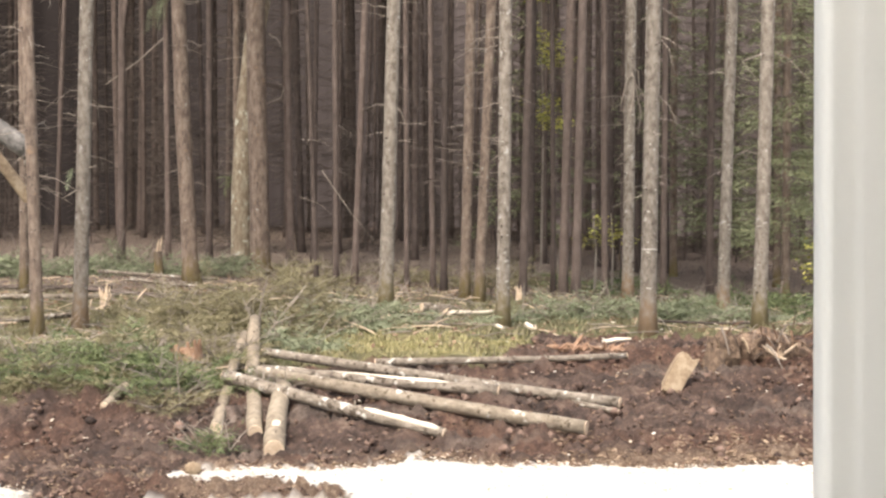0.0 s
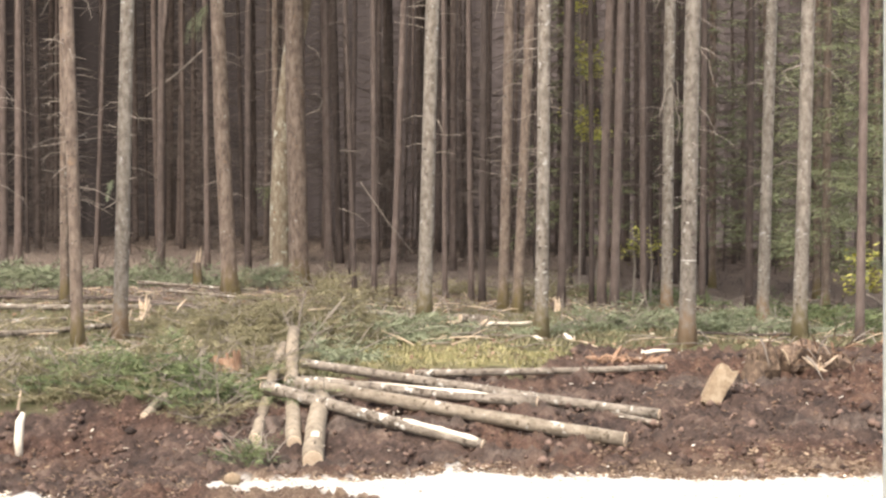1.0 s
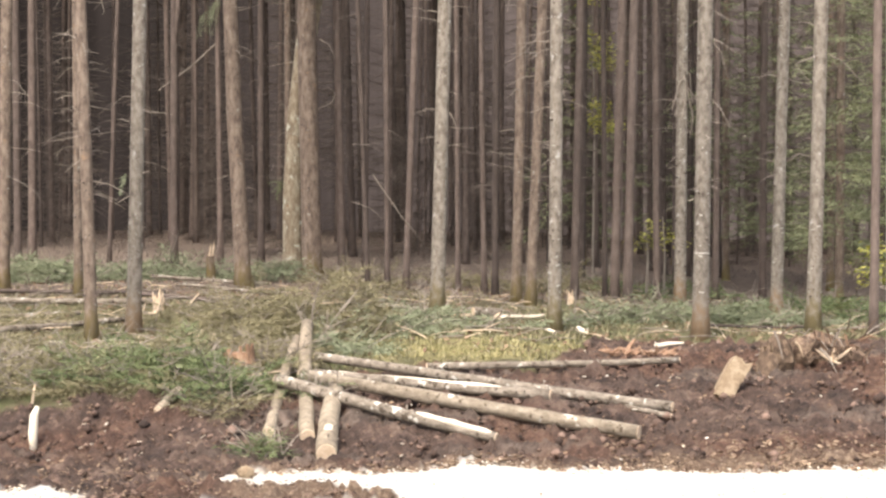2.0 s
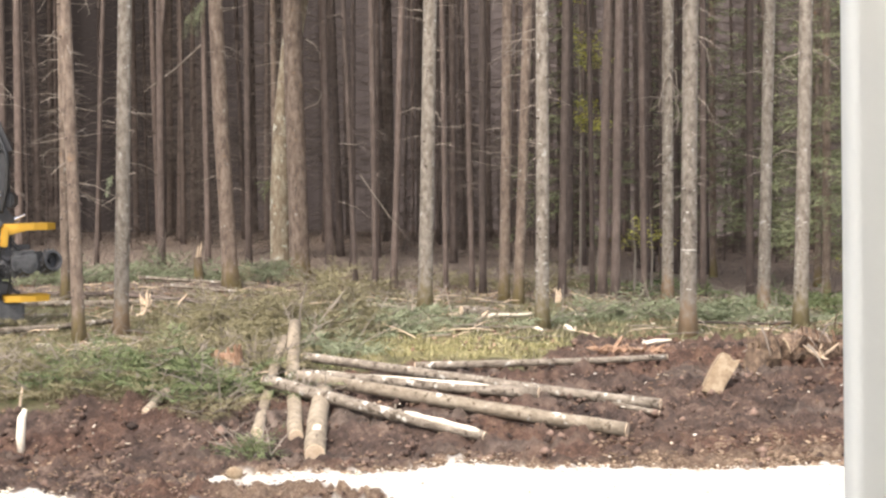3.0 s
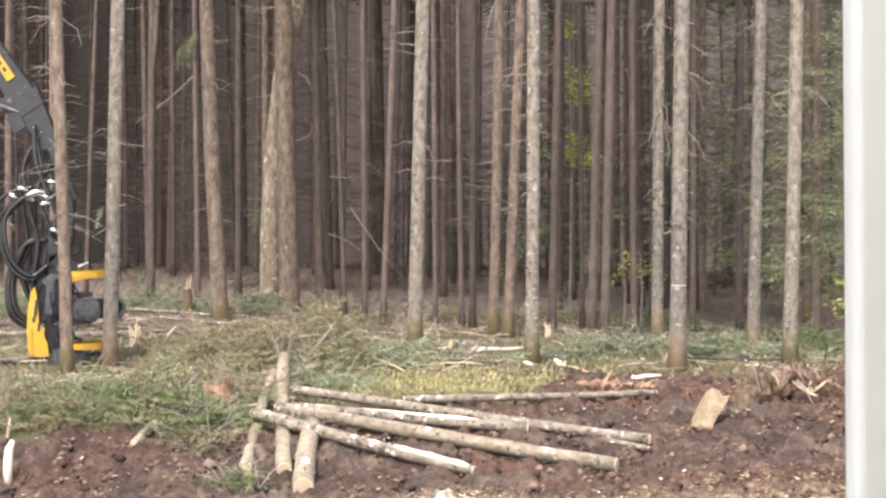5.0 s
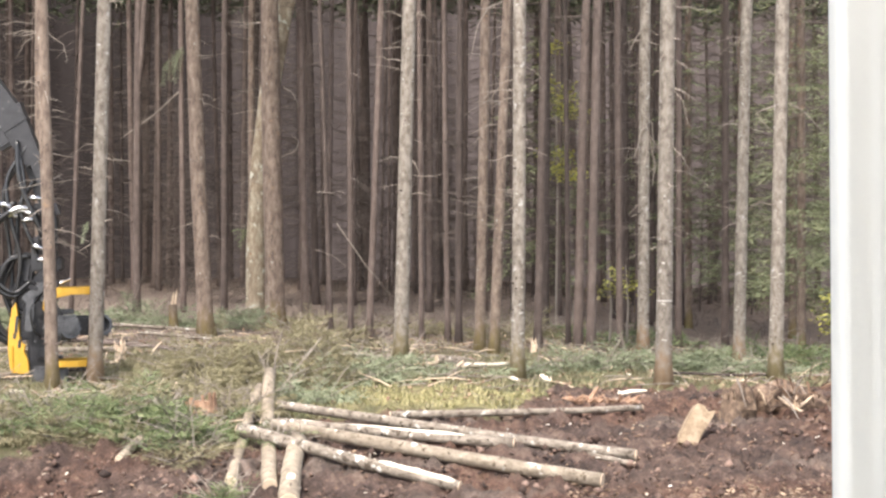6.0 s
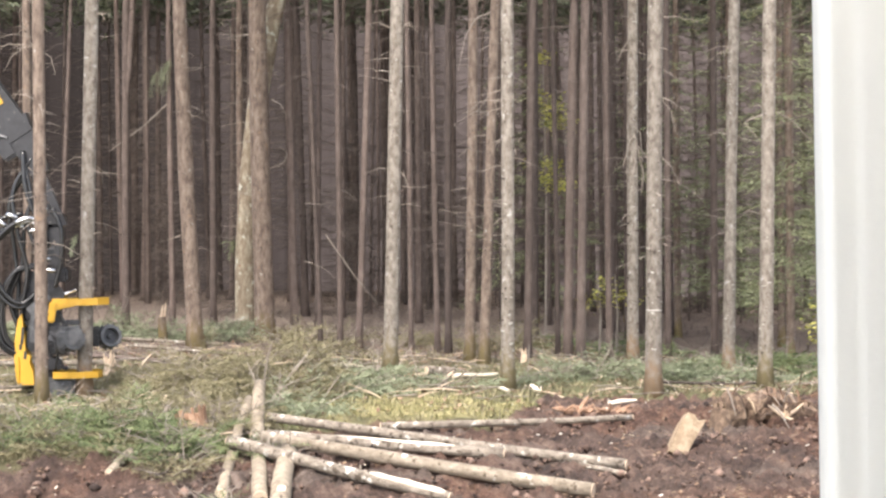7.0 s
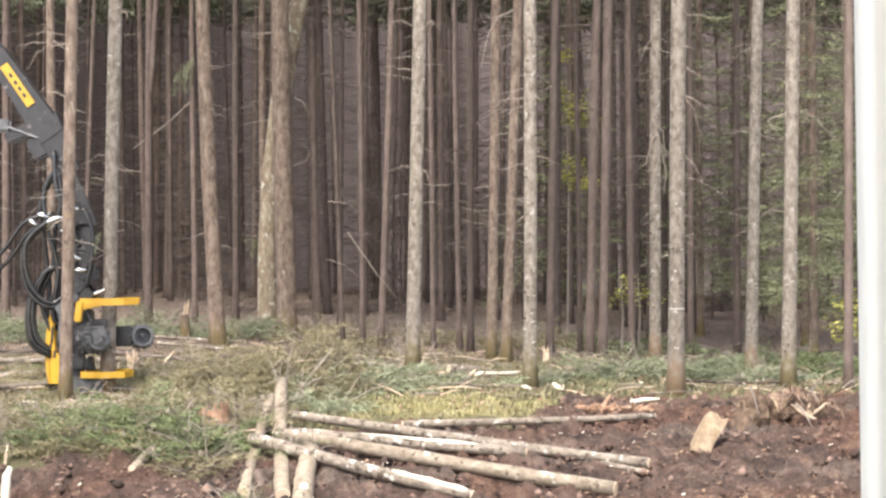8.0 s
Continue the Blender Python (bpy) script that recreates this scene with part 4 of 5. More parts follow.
    for i in range(900):
        x, y = rng.uniform(-11, 10), rng.uniform(22.5, 40)
        if rng.random() < (1.0 if soil_weight(x, y) or (y < 27.5 and x > -2) else 0.0):
            continue
        c = Vector((x, y, ground_height(x, y) + rng.uniform(0.03, 0.12)))
        a = rng.uniform(0, 6.28)
        d = Vector((math.cos(a), math.sin(a), rng.uniform(-0.15, 0.35))) * rng.uniform(0.12, 0.6)
        r = rng.uniform(0.004, 0.012)
        (t if i % 3 else t2).tube((c - d, c + d * 0.2 + Vector((0, 0, 0.03)), c + d), (r, r, r * 0.5), 4, False)
    single("fallen_twigs", t, TWIG, "grey fallen twigs lying on the forest floor", "twigs", kind="stuff")
    single("pale_twigs", t2, CUT, "pale broken twigs lying in the slash", "twigs", kind="stuff")

    t = Shape()
    for _ in range(2600):
        y = rng.uniform(35, 78)
        x = rng.uniform(-0.3 * y, 0.3 * y)
        c = Vector((x, y, ground_height(x, y)))
        d = Vector((rng.uniform(-0.7, 0.7), rng.uniform(-0.7, 0.7), rng.uniform(0.1, 1.0))) * rng.uniform(0.12, 0.45 + 0.006 * (y - 35))
        t.tube((c, c + d * 0.5 + Vector((0, 0, 0.05)), c + d), (0.012, 0.009, 0.004), 3, False)
    single("dead_twigs", t, TWIG_SHADED, "dead brown twigs on the floor of the wood", "twigs", kind="stuff")

    # grass and moss
    g, g2 = Shape(), Shape()
    for _ in range(7500):
        x, y = rng.gauss(0.3, 1.3), rng.gauss(27.0, 0.8)
        if soil_weight(x, y) or noise.noise(Vector((x * 1.6, y * 1.6, 0))) < -0.1:
            continue
        c = Vector((x, y, ground_height(x, y)))
        a = rng.uniform(0, 6.28)
        u = Vector((math.cos(a), math.sin(a), 0)) * 0.014
        h = rng.uniform(0.03, 0.11)
        g.add((c - u, c + u, c + Vector((rng.uniform(-0.06, 0.06), rng.uniform(-0.06, 0.06), h))), ((0, 1, 2),))
    for _ in range(16000):
        x, y = rng.uniform(-11, 10), 23.5 + 16 * rng.random() ** 1.5
        if soil_weight(x, y) or noise.noise(Vector((x * 0.8, y * 0.8, 3))) < -0.15:
            continue
        c = Vector((x, y, ground_height(x, y)))
        a = rng.uniform(0, 6.28)
        u = Vector((math.cos(a), math.sin(a), 0)) * 0.02
        h = rng.uniform(0.04, 0.16)
        g2.add((c - u, c + u, c + Vector((rng.uniform(-0.1, 0.1), rng.uniform(-0.1, 0.1), h))), ((0, 1, 2),))
    single("moss_patch", g, MOSS, "yellow-green moss and short grass beside the logs", "moss", kind="stuff")
    single("ground_plants", g2, NEEDLE_DRY, "low dull green growth on the forest floor", "undergrowth", kind="stuff")


build_litter()


# ---- stumps, poles and torn wood ----
def splintered_stump(x, y, r, h, material, label, lean=0.0, seed=1, spikes=9):
    rng = random.Random(seed)
    ob = thing("stump", label, "stump", pose(x, y, ground_height(x, y) - 0.03, 0, lean, rng.uniform(0, 360)), "stumps")
    s = Shape()
    s.tube([(0, 0, -0.1), (0, 0, h * 0.25), (0.01, 0, h * 0.55)], [r * 1.25, r, r * 0.92], 12, True, 0.25)
    part("stem", s, material, ob, smooth=False)
    t = Shape()
    for _ in range(spikes):
        a, q = rng.uniform(0, 6.28), r * rng.uniform(0.1, 0.85)
        p = Vector((q * math.cos(a), q * math.sin(a), h * 0.5))
        d = Vector((rng.uniform(-0.25, 0.25), rng.uniform(-0.25, 0.25), 1)) * h * rng.uniform(0.2, 0.55)
        t.tube((p, p + d * 0.6, p + d), (r * 0.28, r * 0.2, r * 0.03), 5, False)
    tagged(part("torn_top", t, {ORANGE_WOOD: ORANGE_WOOD, STUMP: STUMP}.get(material, CUT), ob, "torn pale splinters"), kind="stuff")
    return ob


def torn_heap(x, y, w, h, count, material, label, seed):
    rng = random.Random(seed)
    s = Shape()
    for _ in range(count):
        p = Vector((rng.uniform(-w, w), rng.uniform(-0.25, 0.25), rng.uniform(0, 0.1)))
        d = Vector((rng.uniform(-1, 1), rng.uniform(-0.6, 0.3), rng.uniform(0.0, 0.8))).normalized() * h * rng.uniform(0.5, 1.2)
        r = rng.uniform(0.015, 0.05)
        s.tube((p, p + d * 0.5, p + d), (r, r * 0.8, r * 0.2), 5, True)
    return single("torn_wood", s, material, label, "wood debris", pose(x, y, ground_height(x, y)), kind="stuff")


def root_stump(x, y):
    rng = random.Random(44)
    ob = thing("uprooted_stump", "dark uprooted stump with broken pale roots on the bank", "stump", pose(x, y, ground_height(x, y)))
    s = Shape()
    s.tube([(-0.05, 0.1, -0.1), (0, 0, 0.2), (0.03, -0.05, 0.40), (0.04, -0.08, 0.50)], [0.28, 0.24, 0.18, 0.1], 14, True, 0.5)
    part("stem", s, STUMP, ob)
    m = Shape()
    m.tube([(0.1, 0.35, -0.1), (0.4, 0.35, 0.2), (0.7, 0.4, 0.28), (1.0, 0.4, 0.2), (1.5, 0.5, 0.0)], [0.2, 0.26, 0.3, 0.24, 0.12], 14, True, 0.9)
    part("earth_root_ball", m, ROOT_EARTH, ob, "root ball packed with brown earth")
    for i in range(46):
        r = Shape()
        p = Vector((rng.uniform(-0.1, 1.4), rng.uniform(-0.25, 0.1), rng.uniform(0.15, 0.6)))
        d = Vector((rng.uniform(-0.5, 0.6), rng.uniform(-0.6, 0.0), rng.uniform(-0.8, 0.7))).normalized() * rng.uniform(0.2, 0.5)
        q = rng.uniform(0.008, 0.024)
        r.tube((p, p + d * 0.5 + Vector((0, 0, 0.05)), p + d), (q, q * 0.8, q * 0.25), 5, True)
        part("root", r, rng.choice((CHUNK, TWIG, STUMP, STUMP, LITTER, LITTER)), ob)
    return ob


def rotten_stump(x, y):
    """A broad low stump whose rusty wood stands in upright slabs."""
    rng = random.Random(2)
    ob = thing("stump", "rotten rust-orange stump half hidden by slash", "stump", pose(x, y, ground_height(x, y) - 0.02, 0, -6, 0) @ Matrix.Scale(1.15, 4), "stumps")
    s = Shape()
    s.tube([(0, 0, -0.1), (0, 0, 0.14), (0.01, 0, 0.27)], [0.21, 0.18, 0.15], 12, True, 0.25)
    part("stem", s, ORANGE_WOOD, ob)
    for i in range(13):
        a = -math.pi * (0.02 + 0.96 * i / 12)
        h = rng.uniform(0.24, 0.40)
        s = Shape()
        s.box(pose(0.19 * math.cos(a), 0.17 * math.sin(a), h * 0.45, rng.uniform(-8, 4), rng.uniform(-9, 9), math.degrees(a) + 90 + rng.uniform(-15, 15)), rng.uniform(0.035, 0.07), 0.022, h, 0.006)
        part("slab", s, ORANGE_WOOD, ob)
    return ob


def bare_tops():
    """A cut conifer top: bare forked stems that stand up behind the pile."""
    rng = random.Random(8)
    ob = thing("cut_treetop", "bare forked conifer top standing in the slash", "branch", pose(-2.16, 26.90, 0.97))
    for tip in ((0.64, -0.40, 0.46), (0.51, -0.30, 0.25), (0.17, 0.30, 1.06), (0.79, 0.40, 0.89), (-0.23, 0.10, 0.71)):
        s = Shape()
        p = Vector(tip)
        mid = p * 0.55 + Vector((rng.uniform(-0.05, 0.05), 0, rng.uniform(0, 0.05)))
        s.tube(((0, 0, -0.12), mid, p), (0.018, 0.013, 0.005), 5, True)
        for _ in range(6):
            q = (mid if rng.random() < 0.5 else p * 0.3).lerp(p, rng.uniform(0, 0.9))
            s.tube((q, q + Vector((rng.uniform(-1, 1), rng.uniform(-0.6, 0.6), rng.uniform(-0.1, 1))) * rng.uniform(0.08, 0.22)), (0.006, 0.003), 4, False)
        part("stem", s, TWIG, ob)
    return ob


def build_wood():
    rotten_stump(-3.05, 25.10)
    bare_tops()
    splintered_stump(-5.50, 32.1, 0.12, 0.55, CUT, "freshly torn pale stump with tall splinters", 0, 3, 12)
    splintered_stump(-5.90, 42.4, 0.12, 1.15, BARK_BROWN, "snapped thin stem with a pale break", -8, 4, 2)
    splintered_stump(2.80, 35.5, 0.075, 0.36, CUT, "small snapped pale stump", 0, 6, 5)
    splintered_stump(4.95, 25.0, 0.16, 0.62, STUMP, "hollow blackened stump with a pale tear", 14, 8, 6)
    torn_heap(3.2, 26.2, 0.55, 0.20, 34, ORANGE_WOOD, "torn orange root wood on the soil", 9)
    torn_heap(-3.3, 25.4, 0.5, 0.45, 16, TWIG, "grey broken twigs standing in the slash", 10)
    torn_heap(0.55, 31.9, 0.6, 0.22, 20, CUT, "pale splintered wood at the tree feet", 12)
    torn_heap(-5.2, 31.9, 0.45, 0.2, 12, CUT, "pale torn wood beside a stump", 13)
    root_stump(5.15, 25.35)
    # leaning slab
    s = Shape()
    s.plate([(-0.12, -0.08), (0.14, -0.10), (0.22, 0.12), (0.34, 0.36), (0.38, 0.47), (0.27, 0.43), (0.20, 0.49), (0.10, 0.50), (0.02, 0.34), (-0.06, 0.12)], 0.17, pose(0, 0, 0, -22, 0, 0) @ Matrix.Diagonal((1.05, 1, 1.15, 1)))
    s.plate([(-0.09, -0.06), (0.12, -0.08), (0.19, 0.12), (0.30, 0.35), (0.24, 0.40), (0.11, 0.44), (0.04, 0.32), (-0.03, 0.12)], 0.23, pose(0, 0.02, 0, -22, 0, 0) @ Matrix.Diagonal((1.05, 1, 1.15, 1)))
    single("bark_slab", s, CHUNK, "broken slab of tan bark leaning on the soil", "wood debris", pose(4.08, 23.95, ground_height(4.08, 23.95) + 0.02, 0, 17, 12))
    s = Shape()
    rng = random.Random(17)
    for _ in range(7):
        d = Vector((rng.uniform(-1, 1), rng.uniform(-0.4, 0.2), rng.uniform(-0.2, 0.6))) * 0.3
        s.tube(((0, 0, 0.1), Vector((0, 0, 0.1)) + d * 0.6, Vector((0, 0, 0.13)) + d), (0.03, 0.025, 0.008), 5, True)
    single("broken_root", s, CUT, "forked pale broken root on the bank", "root", pose(6.0, 25.2, ground_height(6.0, 25.2) + 0.05))
    # white peeled stake at the foot of the bank
    s = Shape()
    s.tube([(0, 0, -0.08), (-0.02, 0.05, 0.15), (-0.01, 0.1, 0.4), (0.03, 0.14, 0.52)], [0.045, 0.06, 0.058, 0.03], 10, True, 0.1)
    single("peeled_stake", s, PEELED, "short bright peeled stake leaning on the soil bank", "wood debris", pose(-5.47, 22.05, ground_height(-5.47, 22.05) + 0.02), smooth=True)
    s = Shape()
    s.tube([(0, 0, -0.05), (0.02, 0.0, 0.12), (0.04, 0.02, 0.26)], [0.022, 0.022, 0.012], 6, True)
    single("thin_stake", s, CUT, "thin pale stick standing in the bank", "wood debris", pose(-5.79, 23.3, ground_height(-5.79, 23.3)))
    s = Shape()
    s.tube([(-0.09, 0, 0.02), (-0.065, 0, 0.055), (0, 0, 0.07), (0.065, 0, 0.055), (0.09, 0, 0.02)], [0.02, 0.065, 0.085, 0.065, 0.02], 12, True, 0.2)
    single("brown_stone", s, CHUNK, "rounded brown stone on the road edge", "stone", pose(-2.42, 20.35, -0.03), smooth=True)

    def on(x, y, up):
        return (x, y, ground_height(x, y) + up)

    grey = "long thin pole lying on the forest floor"
    for x0, y0, x1, y1, r, bark in ((-10.6, 33.4, -5.7, 34.0, 0.07, LOG_BARK), (-8.6, 28.0, -5.75, 30.7, 0.06, LOG_BARK), (-10.0, 36.0, -6.1, 36.7, 0.05, BARK_DARK_SHADE),
                                    (-6.5, 35.4, -3.3, 34.2, 0.045, BARK_DARK_SHADE), (-7.2, 41.2, -4.2, 40.6, 0.045, LOG_BARK), (-6.2, 38.8, -3.5, 37.6, 0.04, LOG_BARK), (-10.5, 30.2, -6.9, 31.6, 0.05, LOG_BARK),
                                    (1.1, 31.0, 1.98, 31.7, 0.04, PEELED), (0.62, 31.6, 1.15, 31.9, 0.09, LOG_BARK), (-1.4, 33.5, 0.1, 33.2, 0.04, LOG_BARK), (4.6, 29.6, 6.6, 29.9, 0.025, BARK_DARK_SHADE), (2.75, 31.0, 3.05, 31.1, 0.05, PEELED), (2.4, 28.8, 2.55, 28.7, 0.05, PEELED)):
        log("pole", on(x0, y0, r + 0.08), on(x1, y1, r + 0.05), r, r * 0.85, bark, grey if r < 0.075 else "short pale-ended log lying on the forest floor", sides=8)
    for x, y, ln, a, tilt in ((-6.6, 27.4, 0.34, 8, 3), (-6.9, 25.5, 0.45, -5, 6), (-5.1, 33.2, 0.4, 40, 45), (-4.05, 27.0, 0.35, 60, 50), (-4.25, 27.6, 0.5, 10, 2), (-3.75, 26.8, 0.3, 70, 55), (2.0, 28.9, 0.3, 120, 8), (3.5, 27.0, 0.5, 10, 5), (6.3, 26.2, 0.35, 150, 10)):
        s = Shape()
        thick = 0.5 if tilt > 40 else 0.9
        s.tube([(0, 0, 0), (ln * 0.5, 0.01, 0.01), (ln, 0, 0)], [0.035 * thick, 0.04 * thick, 0.02 * thick], 7, True, 0.2)
        single("split_wood", s, CUT if tilt > 40 else PEELED, "pale split piece of wood lying in the slash", "wood debris", pose(x, y, ground_height(x, y) + 0.06, 0, -tilt, a), "split pieces")


build_wood()


def sapling(x, y, high, seed, label, bands, boughs):
    rng = random.Random(seed)
    ob = thing("sapling", label, "tree", pose(x, y, ground_height(x, y)))
    s, lf = Shape(), Shape()
    s.tube([(0, 0, -0.1), (0.05, 0, high * 0.5), (0.0, 0.05, high)], [0.035, 0.025, 0.01], 6, True)
    for i in range(boughs):
        z = rng.uniform(*bands[i % len(bands)])
        a = rng.uniform(0, 6.28)
        d = Vector((math.cos(a), math.sin(a), rng.uniform(-0.1, 0.5))) * rng.uniform(0.2, 0.6)
        p = Vector((0.03, 0, z))
        s.tube((p, p + d), (0.01, 0.004), 4, False)
        for _ in range(34):
            c = p + d * rng.uniform(0.4, 1.1) + Vector((rng.gauss(0, 0.12), rng.gauss(0, 0.12), rng.gauss(0, 0.1)))
            u = Vector((rng.uniform(-1, 1), rng.uniform(-1, 1), rng.uniform(-0.5, 0.5))).normalized() * 0.06
            w = Vector((rng.uniform(-1, 1), rng.uniform(-1, 1), rng.uniform(-0.5, 0.5))).normalized() * 0.04
            lf.add((c - u, c + w, c + u, c - w), ((0, 1, 2, 3),))
    tagged(part("stem", s, TWIG, ob), kind="stuff")
    tagged(part("leaves", lf, YELLOW_LEAF, ob, "yellow-green autumn leaves"), kind="stuff")


for sx, sy, sh, sd, sb, sn in ((4.20, 42.6, 6.6, 1, ((3.9, 4.3), (5.5, 6.0)), 16), (4.05, 44.0, 7.6, 2, ((4.2, 4.6), (6.0, 6.4), (7.3, 7.5)), 14),
                               (4.75, 38.2, 1.8, 3, ((1.1, 1.7),), 4), (5.20, 38.6, 1.9, 4, ((1.2, 1.8),), 3), (9.1, 34.5, 1.9, 6, ((0.8, 1.8),), 8)):
    sapling(sx, sy, sh, sd, "slim broadleaf sapling with yellow autumn leaves", sb, sn)


# ---- harvester head and crane ----
def build_head(crane):
    s = Shape()
    s.box(pose(-0.16, 0, 0.85), 0.30, 0.36, 1.45, 0.04)
    s.box(pose(-0.05, 0, 1.35), 0.42, 0.50, 0.30, 0.04)
    s.box(pose(-0.02, 0, 0.55), 0.36, 0.46, 0.22, 0.03)
    s.box(pose(0.10, 0.28, 1.0), 0.34, 0.16, 0.62, 0.04)
    s.box(pose(0.10, -0.28, 1.02), 0.30, 0.14, 0.50, 0.04)
    s.box(pose(-0.30, 0, 1.12, 0, 8, 0), 0.26, 0.30, 0.70, 0.05)
    s.box(pose(0.56, 0.30, 1.0), 0.56, 0.16, 0.36, 0.04)
    s.box(pose(0.30, -0.24, 1.28), 0.34, 0.10, 0.10, 0.02)
    s.box(pose(0.02, -0.26, 1.50), 0.26, 0.10, 0.16, 0.02)
    ob = part("harvester_head", s, STEEL, crane, "black harvester head with yellow knives and cover")
    s = Shape()
    s.plate([(-0.10, 0.0), (0.22, 0.0), (0.20, 0.22), (0.13, 0.38), (0.15, 0.50), (0.05, 0.56), (0.03, 0.90), (-0.02, 1.24), (-0.09, 1.14), (-0.15, 0.80), (-0.17, 0.45), (-0.14, 0.15)], 0.05, pose(-0.50, -0.14, 0.20, 0, 0, -28))
    s.plate([(-0.10, 0.0), (0.12, 0.0), (0.14, 0.25), (0.06, 0.50), (0.0, 1.0), (-0.08, 1.1), (-0.14, 0.8), (-0.18, 0.45)], 0.05, pose(-0.46, 0.16, 0.20, 0, 0, 28))
    s.box(pose(-0.58, 0, 0.45), 0.05, 0.30, 0.5, 0.02)
    cover = part("rear_cover", s, MACHINE_YELLOW, ob, "bright yellow rear cover")
    for x, z, h in ((0.0, 0.86, 0.30), (0.05, 0.52, 0.14), (-0.04, 0.66, 0.10)):
        s = Shape()
        s.box(pose(-0.50, -0.14, 0.20, 0, 0, -28) @ pose(x, -0.028, z, 0, 6, 0), 0.055, 0.02, h, 0.006)
        part("slot", s, STEEL, cover, "dark slot")
    s = Shape()
    s.box(pose(0.30, -0.50, 1.02, 0, -4, 0), 0.44, 0.16, 0.30, 0.03)
    s.box(pose(0.20, -0.585, 1.00, 0, -4, 0), 0.16, 0.03, 0.18, 0.015)
    s.box(pose(0.42, -0.585, 0.99, 0, -4, 0), 0.13, 0.03, 0.12, 0.015)
    s.box(pose(0.30, -0.50, 1.20, 0, -4, 0), 0.36, 0.12, 0.05, 0.015)
    part("motor_housing", s, GREY_STEEL, ob, "worn grey roller motor housing")
    s = Shape()
    s.box(pose(0.04, 0, 0.12), 0.66, 0.50, 0.40, 0.06)
    s.box(pose(0.22, 0.1, -0.03), 0.30, 0.18, 0.10, 0.03)
    part("saw_box", s, GREY_STEEL, ob, "grey saw box")
    for sy in (-1, 1):
        for z, reach, hgt, nm in ((1.64, 0.98, 0.12, "upper_knife"), (0.36, 0.86, 0.11, "lower_knife")):
            s = Shape()
            pts = [(0.0, 0.24), (0.25, 0.33), (0.52, 0.34), (0.78, 0.27), (reach, 0.10)]
            n = len(pts)
            vs = []
            for i, (x, y) in enumerate(pts):
                t = 0.05 if i < n - 1 else 0.015
                for dz in (-hgt / 2, hgt / 2):
                    vs += [(x, sy * (y - t), z + dz), (x, sy * (y + t), z + dz)]
            fs = []
            for i in range(n - 1):
                k = 4 * i
                fs += [(k, k + 4, k + 5, k + 1), (k + 2, k + 3, k + 7, k + 6), (k, k + 2, k + 6, k + 4), (k + 1, k + 5, k + 7, k + 3)]
            fs += [(0, 1, 3, 2), (4 * n - 4, 4 * n - 2, 4 * n - 1, 4 * n - 3)]
            s.add(vs, fs)
            if z > 1:
                s.box(pose(0.0, sy * 0.36, z - 0.17, 0, 8, 0), 0.13, 0.10, 0.36, 0.02)
                s.box(pose(0.2, sy * 0.36, z - 0.06, 0, -12, 0), 0.4, 0.06, 0.10, 0.015)
            part(nm, s, MACHINE_YELLOW, ob, "curved yellow delimbing knife")
        # feed roller with spikes, on its swing arm
        s = Shape()
        c = Vector((0.64 + 0.32 * sy, sy * 0.36, 0.98))
        ax = Vector((0.30, -0.9, 0.15)).normalized()
        u = ax.cross(Vector((0, 0, 1))).normalized()
        w = u.cross(ax)
        rim = ((-0.17, 0.14), (-0.15, 0.20), (0.0, 0.21), (0.15, 0.205), (0.18, 0.19), (0.18, 0.145), (0.06, 0.135))
        s.add([c + ax * k + (u * math.cos(math.pi * i / 10) + w * math.sin(math.pi * i / 10)) * r for k, r in rim for i in range(20)],
              [(20 * j + i, 20 * j + (i + 1) % 20, 20 * j + 20 + (i + 1) % 20, 20 * j + 20 + i) for j in range(len(rim) - 1) for i in range(20)] + [tuple(range(19, -1, -1))])
        for i in range(14):
            a = 2 * math.pi * i / 14
            for k in (-0.1, 0.0, 0.1):
                d = u * math.cos(a + k) + w * math.sin(a + k)
                p = c + ax * k
                s.tube((p + d * 0.19, p + d * 0.245), (0.025, 0.008), 4, True)
        part("feed_roller", s, GREY_STEEL, ob, "spiked grey feed roller")
        s = Shape()
        s.tube([c - ax * 0.16, c + ax * 0.07], [0.13, 0.13], 16, True)
        s.tube([c + ax * 0.07, c + ax * 0.11], [0.05, 0.04], 10, True)
        part("hub", s, STEEL, ob, "dark roller hub")
        s = Shape()
        s.tube([(0.0, sy * 0.2, 1.05), (0.25, sy * 0.36, 1.0), c], [0.06, 0.055, 0.05], 8, True)
        part("roller_arm", s, STEEL, ob)
    s = Shape()
    s.plate([(-0.25, 1.55), (0.15, 1.55), (0.22, 1.78), (0.05, 2.02), (-0.08, 2.04), (-0.28, 1.8)], 0.06, pose(0, -0.2, 0))
    s.plate([(-0.25, 1.55), (0.15, 1.55), (0.22, 1.78), (0.05, 2.02), (-0.08, 2.04), (-0.28, 1.8)], 0.06, pose(0, 0.2, 0))
    s.box(pose(-0.12, -0.24, 1.78, 0, -42, 0), 0.42, 0.04, 0.12, 0.015)
    s.box(pose(-0.02, 0, 1.72), 0.30, 0.42, 0.12, 0.03)
    part("tilt_bracket", s, STEEL, ob, "dark tilt bracket")
    rng = random.Random(77)
    for i in range(16):
        s = Shape()
        x, z = rng.uniform(-0.28, 0.22), rng.uniform(0.3, 1.9)
        s.box(pose(x, -0.27 - 0.05 * rng.random(), z, rng.uniform(-20, 20), rng.uniform(-35, 35), rng.uniform(-15, 15)), rng.uniform(0.06, 0.17), rng.uniform(0.05, 0.10), rng.uniform(0.04, 0.14), 0.012)
